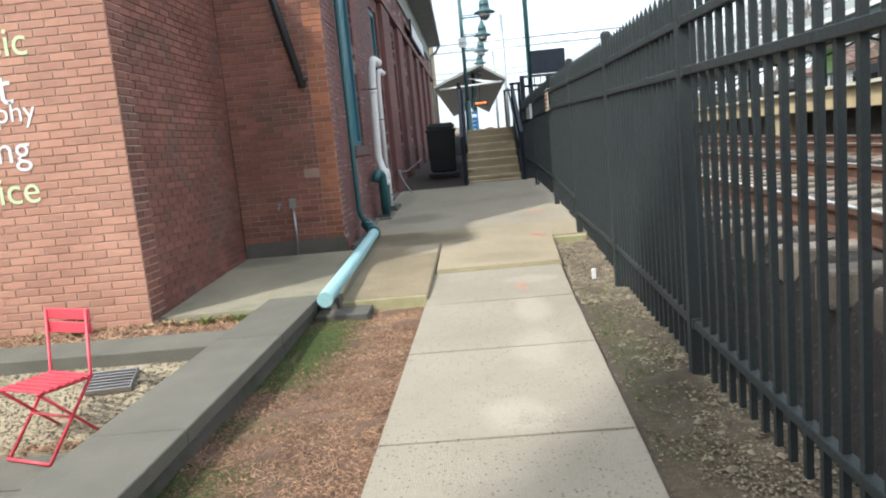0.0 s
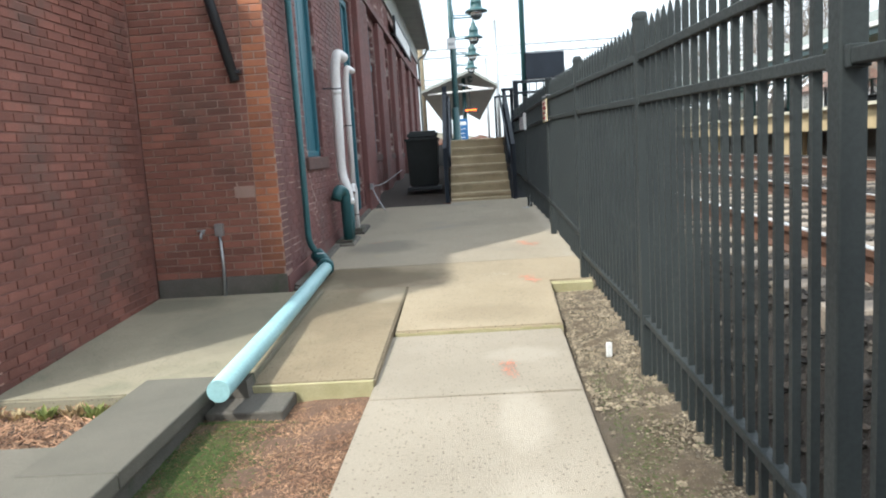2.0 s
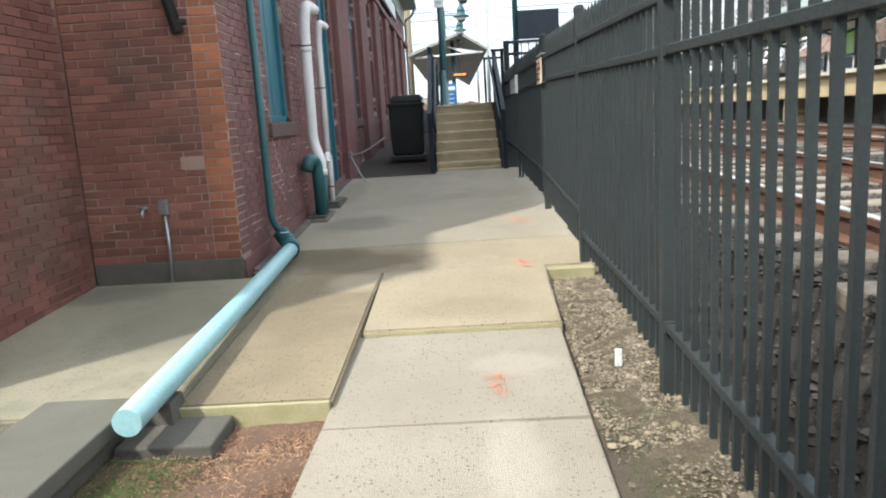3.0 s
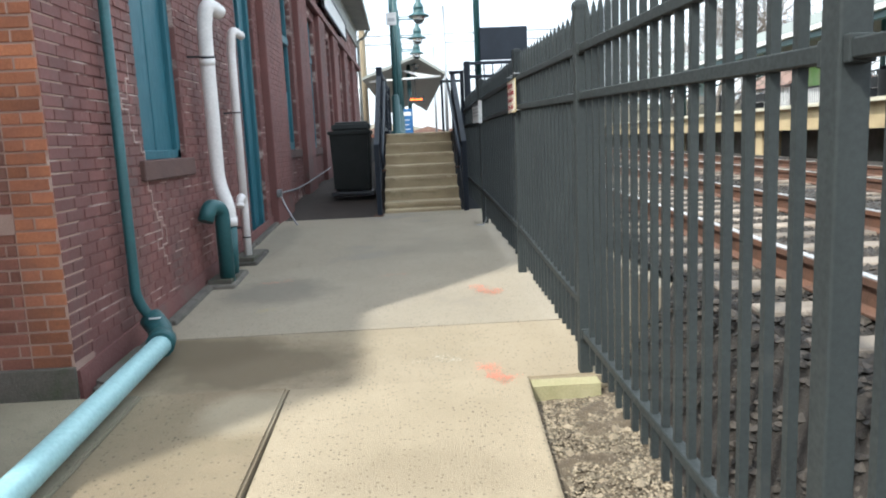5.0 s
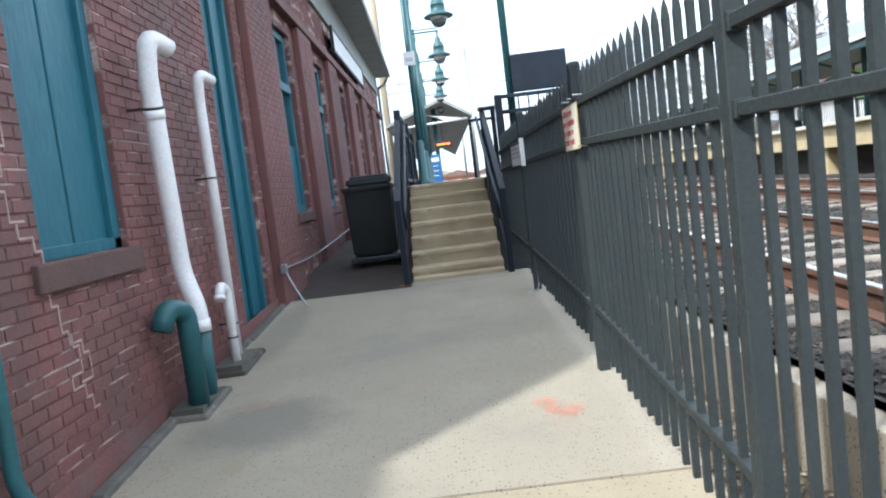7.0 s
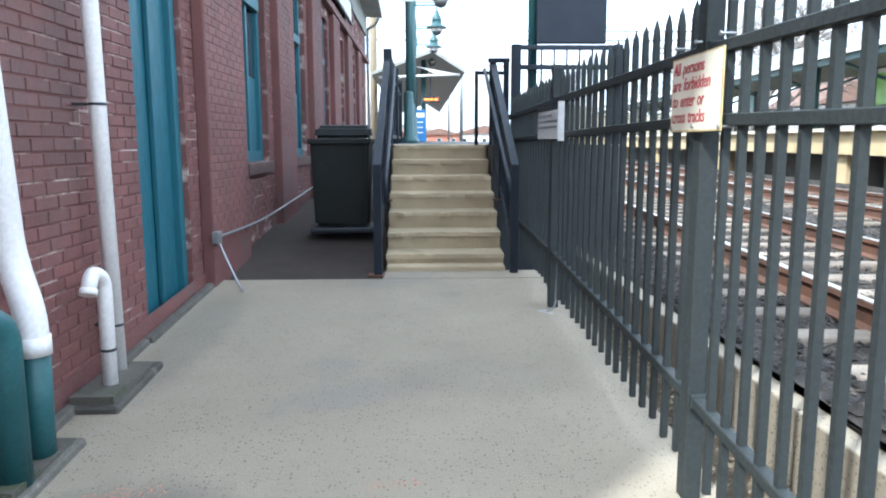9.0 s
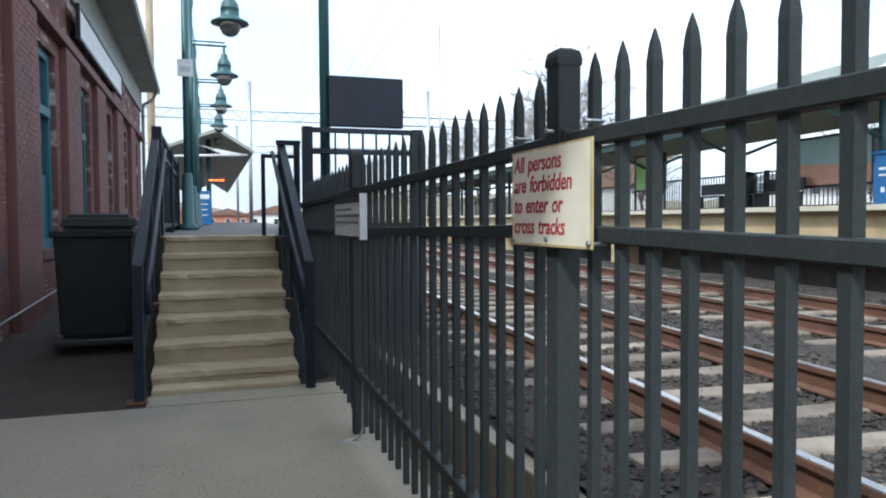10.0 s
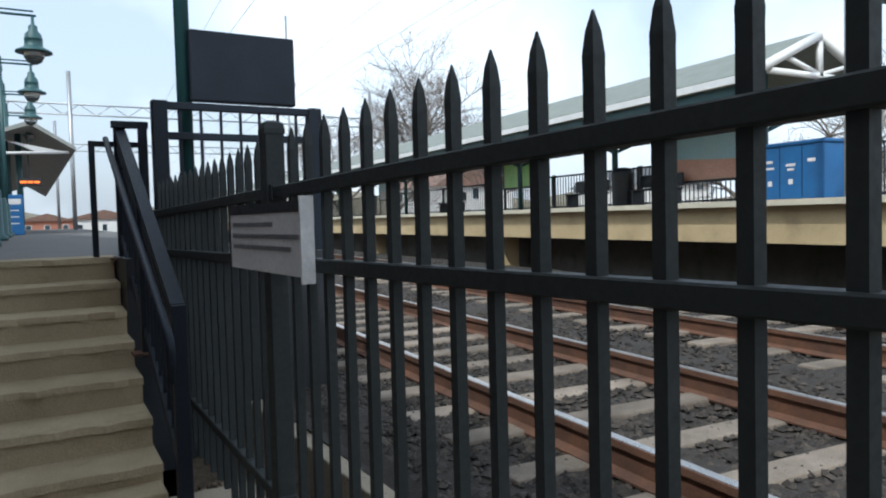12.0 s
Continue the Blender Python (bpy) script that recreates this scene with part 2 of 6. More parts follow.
GRAVEL = mat("small_gravel", (0.15, 0.112, 0.070), (0.090, 0.067, 0.043), 0.95, 20, 160, 1.0, spots=[(0.85, 3.9, 0.35, 0.9, 0.8), (0.8, 5.4, 0.2, 0.5, 0.6)], spot_colour=(0.075, 0.058, 0.042), speck=(0.28, 0.235, 0.17), speck_scale=70)
PEBBLE_BED = mat("tan_pebble_bed", (0.40, 0.33, 0.22), (0.30, 0.25, 0.17), 0.95, 14, 120, 1.0, speck=(0.55, 0.48, 0.36), speck_scale=60)
PEBBLE = mat("loose_stone", (0.245, 0.20, 0.138), (0.15, 0.118, 0.08), 0.9, 9, 90, 0.4, rand=0.6, island=True)
BALLAST = mat("dark_ballast", (0.034, 0.027, 0.021), (0.020, 0.016, 0.013), 0.95, 9, 90, 1.0, speck=(0.09, 0.075, 0.062), speck_scale=26)
BALLAST_STONE = mat("ballast_stone", (0.052, 0.042, 0.033), (0.026, 0.021, 0.017), 0.9, 9, 90, 0.4, rand=0.7, island=True)
RUST = mat("rusty_rail", (0.15, 0.068, 0.037), (0.08, 0.041, 0.026), 0.85, 4, 80, 0.5)
STEEL = mat("worn_rail_head", (0.62, 0.60, 0.58), (0.5, 0.48, 0.46), 0.32, 4, 60, 0.05, metal=0.9)
TIE = mat("concrete_tie", (0.26, 0.215, 0.17), (0.13, 0.105, 0.08), 0.9, 3, 90, 0.5, rand=0.25)
TAN = mat("tan_platform_wall", (0.54, 0.42, 0.24), (0.44, 0.34, 0.19), 0.9, 1.2, 60, 0.3, stain=(0.28, 0.22, 0.13), stain_at=0.6)
CREAM = mat("cream_platform_edge", (0.62, 0.57, 0.44), (0.52, 0.48, 0.37), 0.85, 2, 60, 0.2)
ROOF_GREY = mat("grey_canopy_roof", (0.33, 0.34, 0.31), (0.27, 0.28, 0.26), 0.7, 2, 60, 0.2)
CANOPY_ROOF = mat("grey_green_canopy_roof", (0.20, 0.22, 0.195), (0.165, 0.18, 0.16), 0.7, 2, 60, 0.2)
ROOF_DARK = mat("slate_roof", (0.10, 0.105, 0.11), (0.075, 0.078, 0.082), 0.8, 3, 60, 0.3)
WHITE = mat("white_paint", (0.75, 0.75, 0.74), (0.66, 0.66, 0.66), 0.6, 3, 60, 0.1)
SIGN_CREAM = mat("cream_enamel_sign", (0.86, 0.82, 0.68), (0.84, 0.79, 0.63), 0.35, 3, 5, 0.0)
SIGN_EDGE = mat("yellowed_sign_edge", (0.66, 0.55, 0.30), (0.50, 0.33, 0.12), 0.6, 14, 90, 0.1)
RED_INK = mat("red_lettering", (0.42, 0.02, 0.035), (0.36, 0.015, 0.03), 0.5, 6, 60, 0.0)
RED_CHAIR = mat("red_chair_paint", (0.66, 0.07, 0.10), (0.56, 0.05, 0.075), 0.4, 5, 60, 0.05)
RED_SPRAY = mat("red_spray_paint", (0.68, 0.20, 0.13), (0.56, 0.27, 0.18), 0.9, 12, 120, 0.2)
WHITE_SPRAY = mat("faded_white_chalk", (0.48, 0.43, 0.34), (0.42, 0.37, 0.285), 0.9, 12, 120, 0.2)
YELLOW_SPRAY = mat("faded_yellow_spray", (0.42, 0.32, 0.15), (0.36, 0.3, 0.2), 0.9, 12, 120, 0.2)
BLUE_BOX = mat("blue_painted_steel", (0.02, 0.13, 0.34), (0.018, 0.10, 0.27), 0.45, 2, 60, 0.05)
LAMP_GREEN = mat("teal_green_lamp_paint", (0.03, 0.095, 0.10), (0.024, 0.075, 0.08), 0.45, 3, 60, 0.08)
BIN = mat("black_green_plastic", (0.018, 0.021, 0.021), (0.013, 0.016, 0.015), 0.55, 3, 60, 0.1, spec=0.25)
BARK = mat("grey_bark", (0.20, 0.17, 0.145), (0.14, 0.12, 0.10), 0.95, 6, 60, 0.6)
METAL = mat("galvanised_steel", (0.42, 0.43, 0.44), (0.35, 0.36, 0.37), 0.4, 6, 60, 0.05, metal=0.8)


# ---- mesh helpers ----
def box(bm, x0, x1, y0, y1, z0, z1, bevel=0.0):
    v = [bm.verts.new((x, y, z)) for x in (x0, x1) for y in (y0, y1) for z in (z0, z1)]
    f = [bm.faces.new([v[i] for i in q]) for q in ((0, 1, 3, 2), (4, 6, 7, 5), (0, 4, 5, 1), (2, 3, 7, 6), (0, 2, 6, 4), (1, 5, 7, 3))]
    if bevel:
        bmesh.ops.bevel(bm, geom=list({e for q in f for e in q.edges}), offset=bevel, segments=2, profile=0.5, affect="EDGES")
    return v


def hexa(bm, pts):
    """A block from eight corners: four of the base in order, then the four above them."""
    v = [bm.verts.new(p) for p in pts]
    for q in ((3, 2, 1, 0), (4, 5, 6, 7), (0, 1, 5, 4), (1, 2, 6, 5), (2, 3, 7, 6), (3, 0, 4, 7)):
        bm.faces.new([v[i] for i in q])
    return v


def prism(bm, poly, axis, a, b):
    """A polygon of (u, v) pushed along an axis from a to b."""
    def at(u, v, w):
        return {"x": (w, u, v), "y": (u, w, v), "z": (u, v, w)}[axis]
    lo, hi = [bm.verts.new(at(u, v, a)) for u, v in poly], [bm.verts.new(at(u, v, b)) for u, v in poly]
    n = len(poly)
    bm.faces.new(lo), bm.faces.new(hi[::-1])
    for i in range(n):
        bm.faces.new((lo[i], hi[i], hi[(i + 1) % n], lo[(i + 1) % n]))


def tube(bm, pts, r, n=12, cap=True, radii=None):
    """A round bar through the points, its rings turned with the path."""
    pts = [Vector(p) for p in pts]
    rings, last = [], None
    for i, p in enumerate(pts):
        d = (pts[min(i + 1, len(pts) - 1)] - pts[max(i - 1, 0)]).normalized()
        if last is None:
            u = d.orthogonal().normalized()
        else:
            u = (last - d * last.dot(d)).normalized()
        last, w = u, d.cross(u)
        rr = radii[i] if radii else r
        rings.append([bm.verts.new(p + rr * (u * math.cos(2 * math.pi * k / n) + w * math.sin(2 * math.pi * k / n))) for k in range(n)])
    for a, b in zip(rings, rings[1:]):
        for k in range(n):
            f = bm.faces.new((a[k], a[(k + 1) % n], b[(k + 1) % n], b[k]))
            f.smooth = True
    if cap:
        bm.faces.new(rings[0][::-1]), bm.faces.new(rings[-1])
    return rings


def lathe(bm, prof, cx=0, cy=0, n=20):
    """A turned shape from (radius, z) pairs."""
    rings = [[bm.verts.new((cx + r * math.cos(2 * math.pi * k / n), cy + r * math.sin(2 * math.pi * k / n), z)) for k in range(n)] for r, z in prof]
    for a, b in zip(rings, rings[1:]):
        for k in range(n):
            bm.faces.new((a[k], a[(k + 1) % n], b[(k + 1) % n], b[k])).smooth = True
    bm.faces.new(rings[0][::-1]), bm.faces.new(rings[-1])


def bend(points, steps=5):
    """A path with its corners rounded."""
    out = [Vector(points[0])]
    for a, b, c in zip(points, points[1:], points[2:]):
        a, b, c = Vector(a), Vector(b), Vector(c)
        r = min((b - a).length, (c - b).length) * 0.45
        p, q = b + (a - b).normalized() * r, b + (c - b).normalized() * r
        for i in range(steps + 1):
            t = i / steps
            out.append((1 - t) ** 2 * p + 2 * t * (1 - t) * b + t * t * q)
    return out + [Vector(points[-1])]


def mesh(name, bm, material):
    me = bpy.data.meshes.new(name)
    bmesh.ops.recalc_face_normals(bm, faces=bm.faces)
    bm.to_mesh(me)
    bm.free()
    me.materials.append(material)
    return me


def part(name, bm, material, parent, label=""):
    ob = new(name, bm if isinstance(bm, bpy.types.Mesh) else mesh(name, bm, material))
    ob.parent = parent
    return tagged(ob, label)


def thing(name, label, category, bm=None, material=None, kind="", group="", at=(0, 0, 0)):
    ob = new(name, mesh(name, bm, material) if bm else None)
    ob.location = at
    return tagged(ob, label, category, group, kind)


def B():
    return bmesh.new()


def boxpart(name, x0, x1, y0, y1, z0, z1, material, parent, bevel=0.0, label=""):
    bm = B()
    box(bm, x0, x1, y0, y1, z0, z1, bevel)
    return part(name, bm, material, parent, label)


def scatter(name, label, category, material, count, place, size, flat=1.0, seed=1, sides=5, blade=False):
    """Many loose bits in one mesh. place(rng) gives a point; size(rng) a length."""
    rng = random.Random(seed)
    verts, faces = [], []
    for _ in range(count):
        p = place(rng)
        if p is None:
            continue
        x, y, z = p
        s = size(rng)
        b = len(verts)
        if blade:
            a, w, lift = rng.uniform(0, math.pi), s * 0.12, rng.uniform(-0.25, 0.45) * s
            dx, dy = math.cos(a) * s / 2, math.sin(a) * s / 2
            nx, ny = -math.sin(a) * w / 2, math.cos(a) * w / 2
            verts += [(x - dx + nx, y - dy + ny, z), (x - dx - nx, y - dy - ny, z), (x + dx - nx, y + dy - ny, z + lift), (x + dx + nx, y + dy + ny, z + lift), (x, y, z + abs(lift) / 2 + w)]
            faces += [(b, b + 1, b + 4), (b + 1, b + 2, b + 4), (b + 2, b + 3, b + 4), (b + 3, b, b + 4), (b, b + 3, b + 2, b + 1)]
        else:
            ring = []
            ph = rng.uniform(0, 6.28)
            for k in range(sides):
                a = ph + 2 * math.pi * k / sides
                r = s * rng.uniform(0.35, 0.6)
                ring.append((x + r * math.cos(a), y + r * math.sin(a), z + s * flat * rng.uniform(-0.1, 0.15)))
            top = (x + s * rng.uniform(-0.15, 0.15), y + s * rng.uniform(-0.15, 0.15), z + s * flat * rng.uniform(0.3, 0.5))
            top2 = (x + s * rng.uniform(-0.2, 0.2), y + s * rng.uniform(-0.2, 0.2), z - s * flat * 0.35)
            verts += ring + [top, top2]
            for k in range(sides):
                faces.append((b + k, b + (k + 1) % sides, b + sides))
                faces.append((b + (k + 1) % sides, b + k, b + sides + 1))
    me = bpy.data.meshes.new(name)
    me.from_pydata(verts, [], faces)
    me.materials.append(material)
    return tagged(new(name, me), label, category, kind="stuff")


def write(name, text, size, material, parent, m, shear=0.0, depth=0.001, align="LEFT", space=1.0, weight=0.0):
    """Flat lettering as a mesh, in the built-in font."""
    cu = bpy.data.curves.new(name, "FONT")
    cu.body, cu.size, cu.extrude, cu.shear, cu.align_x, cu.space_word, cu.offset = text, size, depth, shear, align, space, weight
    tmp = new(name + "_tmp", cu)
    me = bpy.data.meshes.new_from_object(tmp.evaluated_get(bpy.context.evaluated_depsgraph_get()))
    bpy.data.objects.remove(tmp)
    me.materials.clear()
    me.materials.append(material)
    ob = new(name, me)
    ob.parent, ob.matrix_basis = parent, m
    return ob


# ---- ground levels ----
def walk_z(y):
    """The paved way: level, then a gentle rise."""
    return 0.16 if y < 6.6 else 0.16 + (y - 6.6) * 0.0567


def track_x(u, y):
    """The tracks run a few degrees off the building's line."""
    return 1.885 + 0.072 * y + u


POSTS = [(1.10, -3.7), (1.12, -1.2), (1.14, 1.3), (1.17, 3.77), (1.24, 6.22), (1.26, 8.68), (1.275, 11.13), (1.215, 13.80), (1.20, 16.40)]


def fence_z(y):
    """Height of the fence's middle rail."""
    return 1.745 + 0.0225 * (min(y, 10.9) - 4.3) - 0.012 * max(0.0, y - 10.9)


# ---- ground ----
bm = B()
def ground_z(x, y):
    if 1.0 < x < 2.2 and y < 40:
        return 0.06
    if x >= 2.2:
        return 0.5
    if x < -1.6 and y < 5.9:
        return -0.2
    return -0.05
xs = [-900, -200, -60, -20, -8, -1.75, -1.55, -0.6, 1.0, 1.02, 2.15, 2.2, 2.6, 8, 20, 60, 200, 900]
ys = [-900, -200, -60, -20, -6, 0, 5.8, 6.0, 12, 20, 30, 40, 60, 200, 900, 2500]
gv = [[bm.verts.new((x, y, ground_z(x, y))) for y in ys] for x in xs]
for i in range(len(xs) - 1):
    for j in range(len(ys) - 1):
        bm.faces.new((gv[i][j], gv[i + 1][j], gv[i + 1][j + 1], gv[i][j + 1]))
thing("ground", "bare brown earth ground round the station", "ground", bm, EARTH, "structure")

# pavement slabs
pavement = thing("pavement", "pale concrete sidewalk of square slabs beside the fence", "pavement", kind="structure")
def slab_edge(y):
    return -0.50 + 0.010 * (y - 2.5), 0.66 + 0.038 * (y - 2.5)
joints = [-4.2, -2.75, -1.3, 0.15, 1.58, 3.02, 4.45, 5.87, 7.19]
for a, b in zip(joints, joints[1:]):
    bm = B()
    (l0, r0), (l1, r1) = slab_edge(a), slab_edge(b)
    g = 0.006
    dz = random.uniform(-0.004, 0.004)
    v = hexa(bm, [(l0, a + g, -0.02), (r0, a + g, -0.02), (r1, b - g, -0.02), (l1, b - g, -0.02), (l0, a + g, walk_z(a) + dz), (r0, a + g, walk_z(a) - dz), (r1, b - g, walk_z(b) - dz), (l1, b - g, walk_z(b) + dz)])
    bmesh.ops.bevel(bm, geom=[e for e in bm.edges if all(p.co.z > 0.05 for p in e.verts)], offset=0.008, segments=2, affect="EDGES")
    part("slab", bm, CONCRETE_SLAB, pavement)

# the sloped apron: several pours
apron = thing("apron", "sloping concrete apron along the brick station building", "pavement", kind="structure")
def pour(x0, x1, y0, y1, material, up=0.0, label="", x2=None, x3=None, thick=0.3):
    bm = B()
    x2, x3 = x0 if x2 is None else x2, x1 if x3 is None else x3
    hexa(bm, [(x0, y0, walk_z(y0) - thick), (x1, y0, walk_z(y0) - thick), (x3, y1, walk_z(y1) - thick), (x2, y1, walk_z(y1) - thick),
              (x0, y0, walk_z(y0) + up), (x1, y0, walk_z(y0) + up), (x3, y1, walk_z(y1) + up), (x2, y1, walk_z(y1) + up)])
    top = [e for e in bm.edges if all(p.co.z > walk_z(p.co.y) + up - 0.02 for p in e.verts)]
    bmesh.ops.bevel(bm, geom=top, offset=0.012, segments=2, affect="EDGES")
    return part("slab", bm, material, apron, label)
pour(-0.43, 0.85, 7.2, 8.62, CONCRETE, 0.035, x3=0.92)
pour(-1.62, 1.40, 8.63, 9.66, CONCRETE, 0.02)
pour(-1.62, 1.42, 9.67, 14.70, CONCRETE_GREY, 0.015)
pour(-0.12, 1.42, 14.705, 15.02, CONCRETE_GREY, 0.012)
pour(-1.24, -0.452, 6.13, 8.62, CONCRETE_DIRTY, 0.046, x3=-0.434)
pour(-2.86, -1.243, 6.05, 8.62, CONCRETE_DAMP, 0.05)
bm = B()
hexa(bm, [(0.85, 8.52, 0.1), (1.31, 8.52, 0.1), (1.31, 8.62, 0.1), (0.93, 8.62, 0.1), (0.93, 8.52, 0.275), (1.31, 8.52, 0.275), (1.31, 8.62, 0.282), (0.93, 8.62, 0.282)])
part("slab_edge", bm, CONCRETE_EDGE, apron)
bm = B()
box(bm, -1.22, -0.46, 6.10, 6.128, 0.02, 0.205, 0.006)
part("slab_edge", bm, CONCRETE_EDGE, apron)
bm = B()
rng = random.Random(12)
for k in range(16):
    xa, xb = -0.425 + 0.0797 * k, -0.425 + 0.0797 * (k + 1)
    lip = rng.uniform(0.006, 0.016)
    box(bm, xa, xb, 7.2 - lip, 7.201, 0.15, 0.212 + rng.uniform(-0.006, 0.006))
part("slab_edge", bm, CONCRETE_EDGE, apron, "chipped pale yellow lip of the slab")
# dark pit left of the stairs
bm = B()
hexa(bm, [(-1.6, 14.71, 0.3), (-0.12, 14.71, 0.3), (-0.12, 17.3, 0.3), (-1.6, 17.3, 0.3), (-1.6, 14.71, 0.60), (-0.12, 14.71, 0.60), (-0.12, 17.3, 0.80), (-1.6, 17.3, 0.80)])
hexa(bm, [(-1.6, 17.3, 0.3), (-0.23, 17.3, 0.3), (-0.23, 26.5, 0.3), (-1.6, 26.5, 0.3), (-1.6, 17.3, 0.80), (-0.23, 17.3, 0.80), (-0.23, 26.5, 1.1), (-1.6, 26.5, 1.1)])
thing("stair_pit", "dark earth floor beside the concrete stairs", "ground", bm, PIT_EARTH, "structure")

# ---- brick walls ----
def brick_wall(parent, axis, at, a0, a1, z0, z1, outward, mats, holes=(), near=None, course=0.070, length=0.218, joint=0.011, proud=0.006, special=None):
    """Brick faces proud of a mortar wall. axis 'x': a wall at x=at along y; 'y': at y=at along x. near=(lo, hi): stretch whose bricks are pieces."""
    stuff_mat, piece_mat = mats
    verts, faces, pieces = [], [], []
    n = int((z1 - z0) / course)
    rng = random.Random(int(abs(at) * 1000))
    h = course - joint
    shared = {}
    for r in range(n):
        zb = z0 + r * course
        s = a0 - (length / 2 if r % 2 else 0)
        while s < a1:
            p, q = max(a0, s), min(a1, s + length - joint)
            s += length
            if q - p < 0.03:
                continue
            if any(p < hy1 and q > hy0 and zb < hz1 and zb + h > hz0 for hy0, hy1, hz0, hz1 in holes):
                for hy0, hy1, hz0, hz1 in holes:
                    if zb < hz1 and zb + h > hz0:
                        if p < hy0 < q: q = hy0
                        elif p < hy1 < q: p = hy1
                        elif hy0 <= p and q <= hy1: q = p
                if q - p < 0.03:
                    continue
            pr = proud + rng.uniform(-0.002, 0.002)
            if near and near[0] <= p and q <= near[1] and near[2] <= zb < near[3] and len(pieces) < 298:
                pieces.append((p, q, zb, pr))
                continue
            b = len(verts)
            o0, o1 = at, at + outward * pr
            e = 0.003
            for o, k in ((o0, 0), (o1, e)):
                for u, w in ((p + k, zb + k), (q - k, zb + k), (q - k, zb + h - k), (p + k, zb + h - k)):
                    verts.append((o, u, w) if axis == "x" else (u, o, w))
            faces += [tuple(b + i for i in f) for f in ((4, 5, 6, 7), (0, 1, 5, 4), (1, 2, 6, 5), (2, 3, 7, 6), (3, 0, 4, 7))]
    me = bpy.data.meshes.new("brickwork")
    me.from_pydata(verts, [], faces)
    me.materials.append(stuff_mat)
    ob = new("brickwork", me)
    ob.parent = parent
    tagged(ob, kind="stuff")
    for p, q, zb, pr in pieces:
        w = round(q - p, 3)
        if w not in shared:
            bm = B()
            e = 0.003
            lo = [(0, 0), (w, 0), (w, h), (0, h)]
            hi = [(e, e), (w - e, e), (w - e, h - e), (e, h - e)]
            def at3(u, v, o):
                return (outward * o, u, v) if axis == "x" else (u, outward * o, v)
            vs = [bm.verts.new(at3(u, v, 0)) for u, v in lo] + [bm.verts.new(at3(u, v, proud)) for u, v in hi]
            for f in ((4, 5, 6, 7), (0, 1, 5, 4), (1, 2, 6, 5), (2, 3, 7, 6), (3, 0, 4, 7)):
                bm.faces.new([vs[i] for i in f])
            shared[w] = mesh("brick", bm, piece_mat)
        ob = new("brick", shared[w])
        ob.parent = parent
        ob.location = (at, p, zb) if axis == "x" else (p, at, zb)


WX = -1.60   # face of the main building's side wall
END_Y = 8.65
# openings in the side wall: y0, y1, z0, z1
SHUTTER = (10.02, 10.98, 1.60, 4.10)
DOOR = (13.20, 14.18, 0.58, 4.10)
WINDOWS = [(16.10 + 2.9 * k, 17.25 + 2.9 * k, 1.60, 4.15) for k in range(6)]
HOLES = [SHUTTER, DOOR] + WINDOWS
main_building = thing("station_building", "old dark red brick station building with teal windows and white pipes", "building", kind="")
# side wall as blocks between the openings
def wall_blocks(parent, y0, y1, z0, z1, x0, x1, holes, material):
    cuts = sorted({y0, y1, *[h[0] for h in holes], *[h[1] for h in holes]})
    for a, b in zip(cuts, cuts[1:]):
        m = (a + b) / 2
        h = [q for q in holes if q[0] <= m <= q[1]]
        for lo, hi in ([(z0, h[0][2]), (h[0][3], z1)] if h else [(z0, z1)]):
            boxpart("wall", x0, x1, a, b, lo, hi, material, parent)
wall_blocks(main_building, END_Y + 0.25, 33.0, 0.0, 6.2, WX - 0.30, WX, HOLES, MORTAR_DARK)
bm = B()
box(bm, -2.86, WX, END_Y, END_Y + 0.25, 0.0, 6.2)
part("wall", bm, MORTAR, main_building)
bm = B()
box(bm, -9.0, WX - 0.5, END_Y + 0.3, 33.0, 0, 6.0)
part("inner_core", bm, PAINT_WALL, main_building)
boxpart("wall", -9.0, WX, 32.7, 33.0, 0, 6.2, PAINT_WALL, main_building)
# pilasters, frieze, plinth
for a, b in [(14.45, 15.75)] + [(17.55 + 2.9 * k, 18.65 + 2.9 * k) for k in range(5)]:
    boxpart("pilaster", WX + 0.002, WX + 0.10, a, b, 0.55, 4.35, PAINT_WALL, main_building, 0.01)
boxpart("frieze", WX + 0.002, WX + 0.13, 8.9, 33.0, 4.36, 4.5, PAINT_WALL, main_building, 0.01)
boxpart("frieze", WX + 0.002, WX + 0.06, 8.9, 33.0, 5.25, 5.95, ROOF_GREY, main_building, 0.01)
bm = B()
hexa(bm, [(WX + 0.002, 8.66, 0.2), (WX + 0.03, 8.66, 0.2), (WX + 0.03, 14.7, 0.5), (WX + 0.002, 14.7, 0.5), (WX + 0.002, 8.66, 0.47), (WX + 0.02, 8.66, 0.47), (WX + 0.02, 14.7, 0.75), (WX + 0.002, 14.7, 0.75)])
part("plinth", bm, PAINT_WALL, main_building)
boxpart("plinth", -2.85, WX + 0.01, END_Y - 0.03, END_Y - 0.002, 0.2, 0.50, STONE_DARK, main_building, 0.008)

# roof with a deep eave
roof = B()
hexa(roof, [(-0.70, 8.62, 5.95), (-0.70, 8.62, 6.10), (-5.2, 8.62, 8.6), (-5.2, 8.62, 8.45), (-1.13, 33.4, 5.95), (-1.13, 33.4, 6.10), (-5.2, 33.4, 8.6), (-5.2, 33.4, 8.45)])
hexa(roof, [(-9.7, 8.62, 5.95), (-9.7, 8.62, 6.10), (-5.2, 8.62, 8.6), (-5.2, 8.62, 8.45), (-9.7, 33.4, 5.95), (-9.7, 33.4, 6.10), (-5.2, 33.4, 8.6), (-5.2, 33.4, 8.45)])
roof_ob = part("roof", roof, ROOF_DARK, main_building, "dark slate roof with a deep eave")
bm = B()
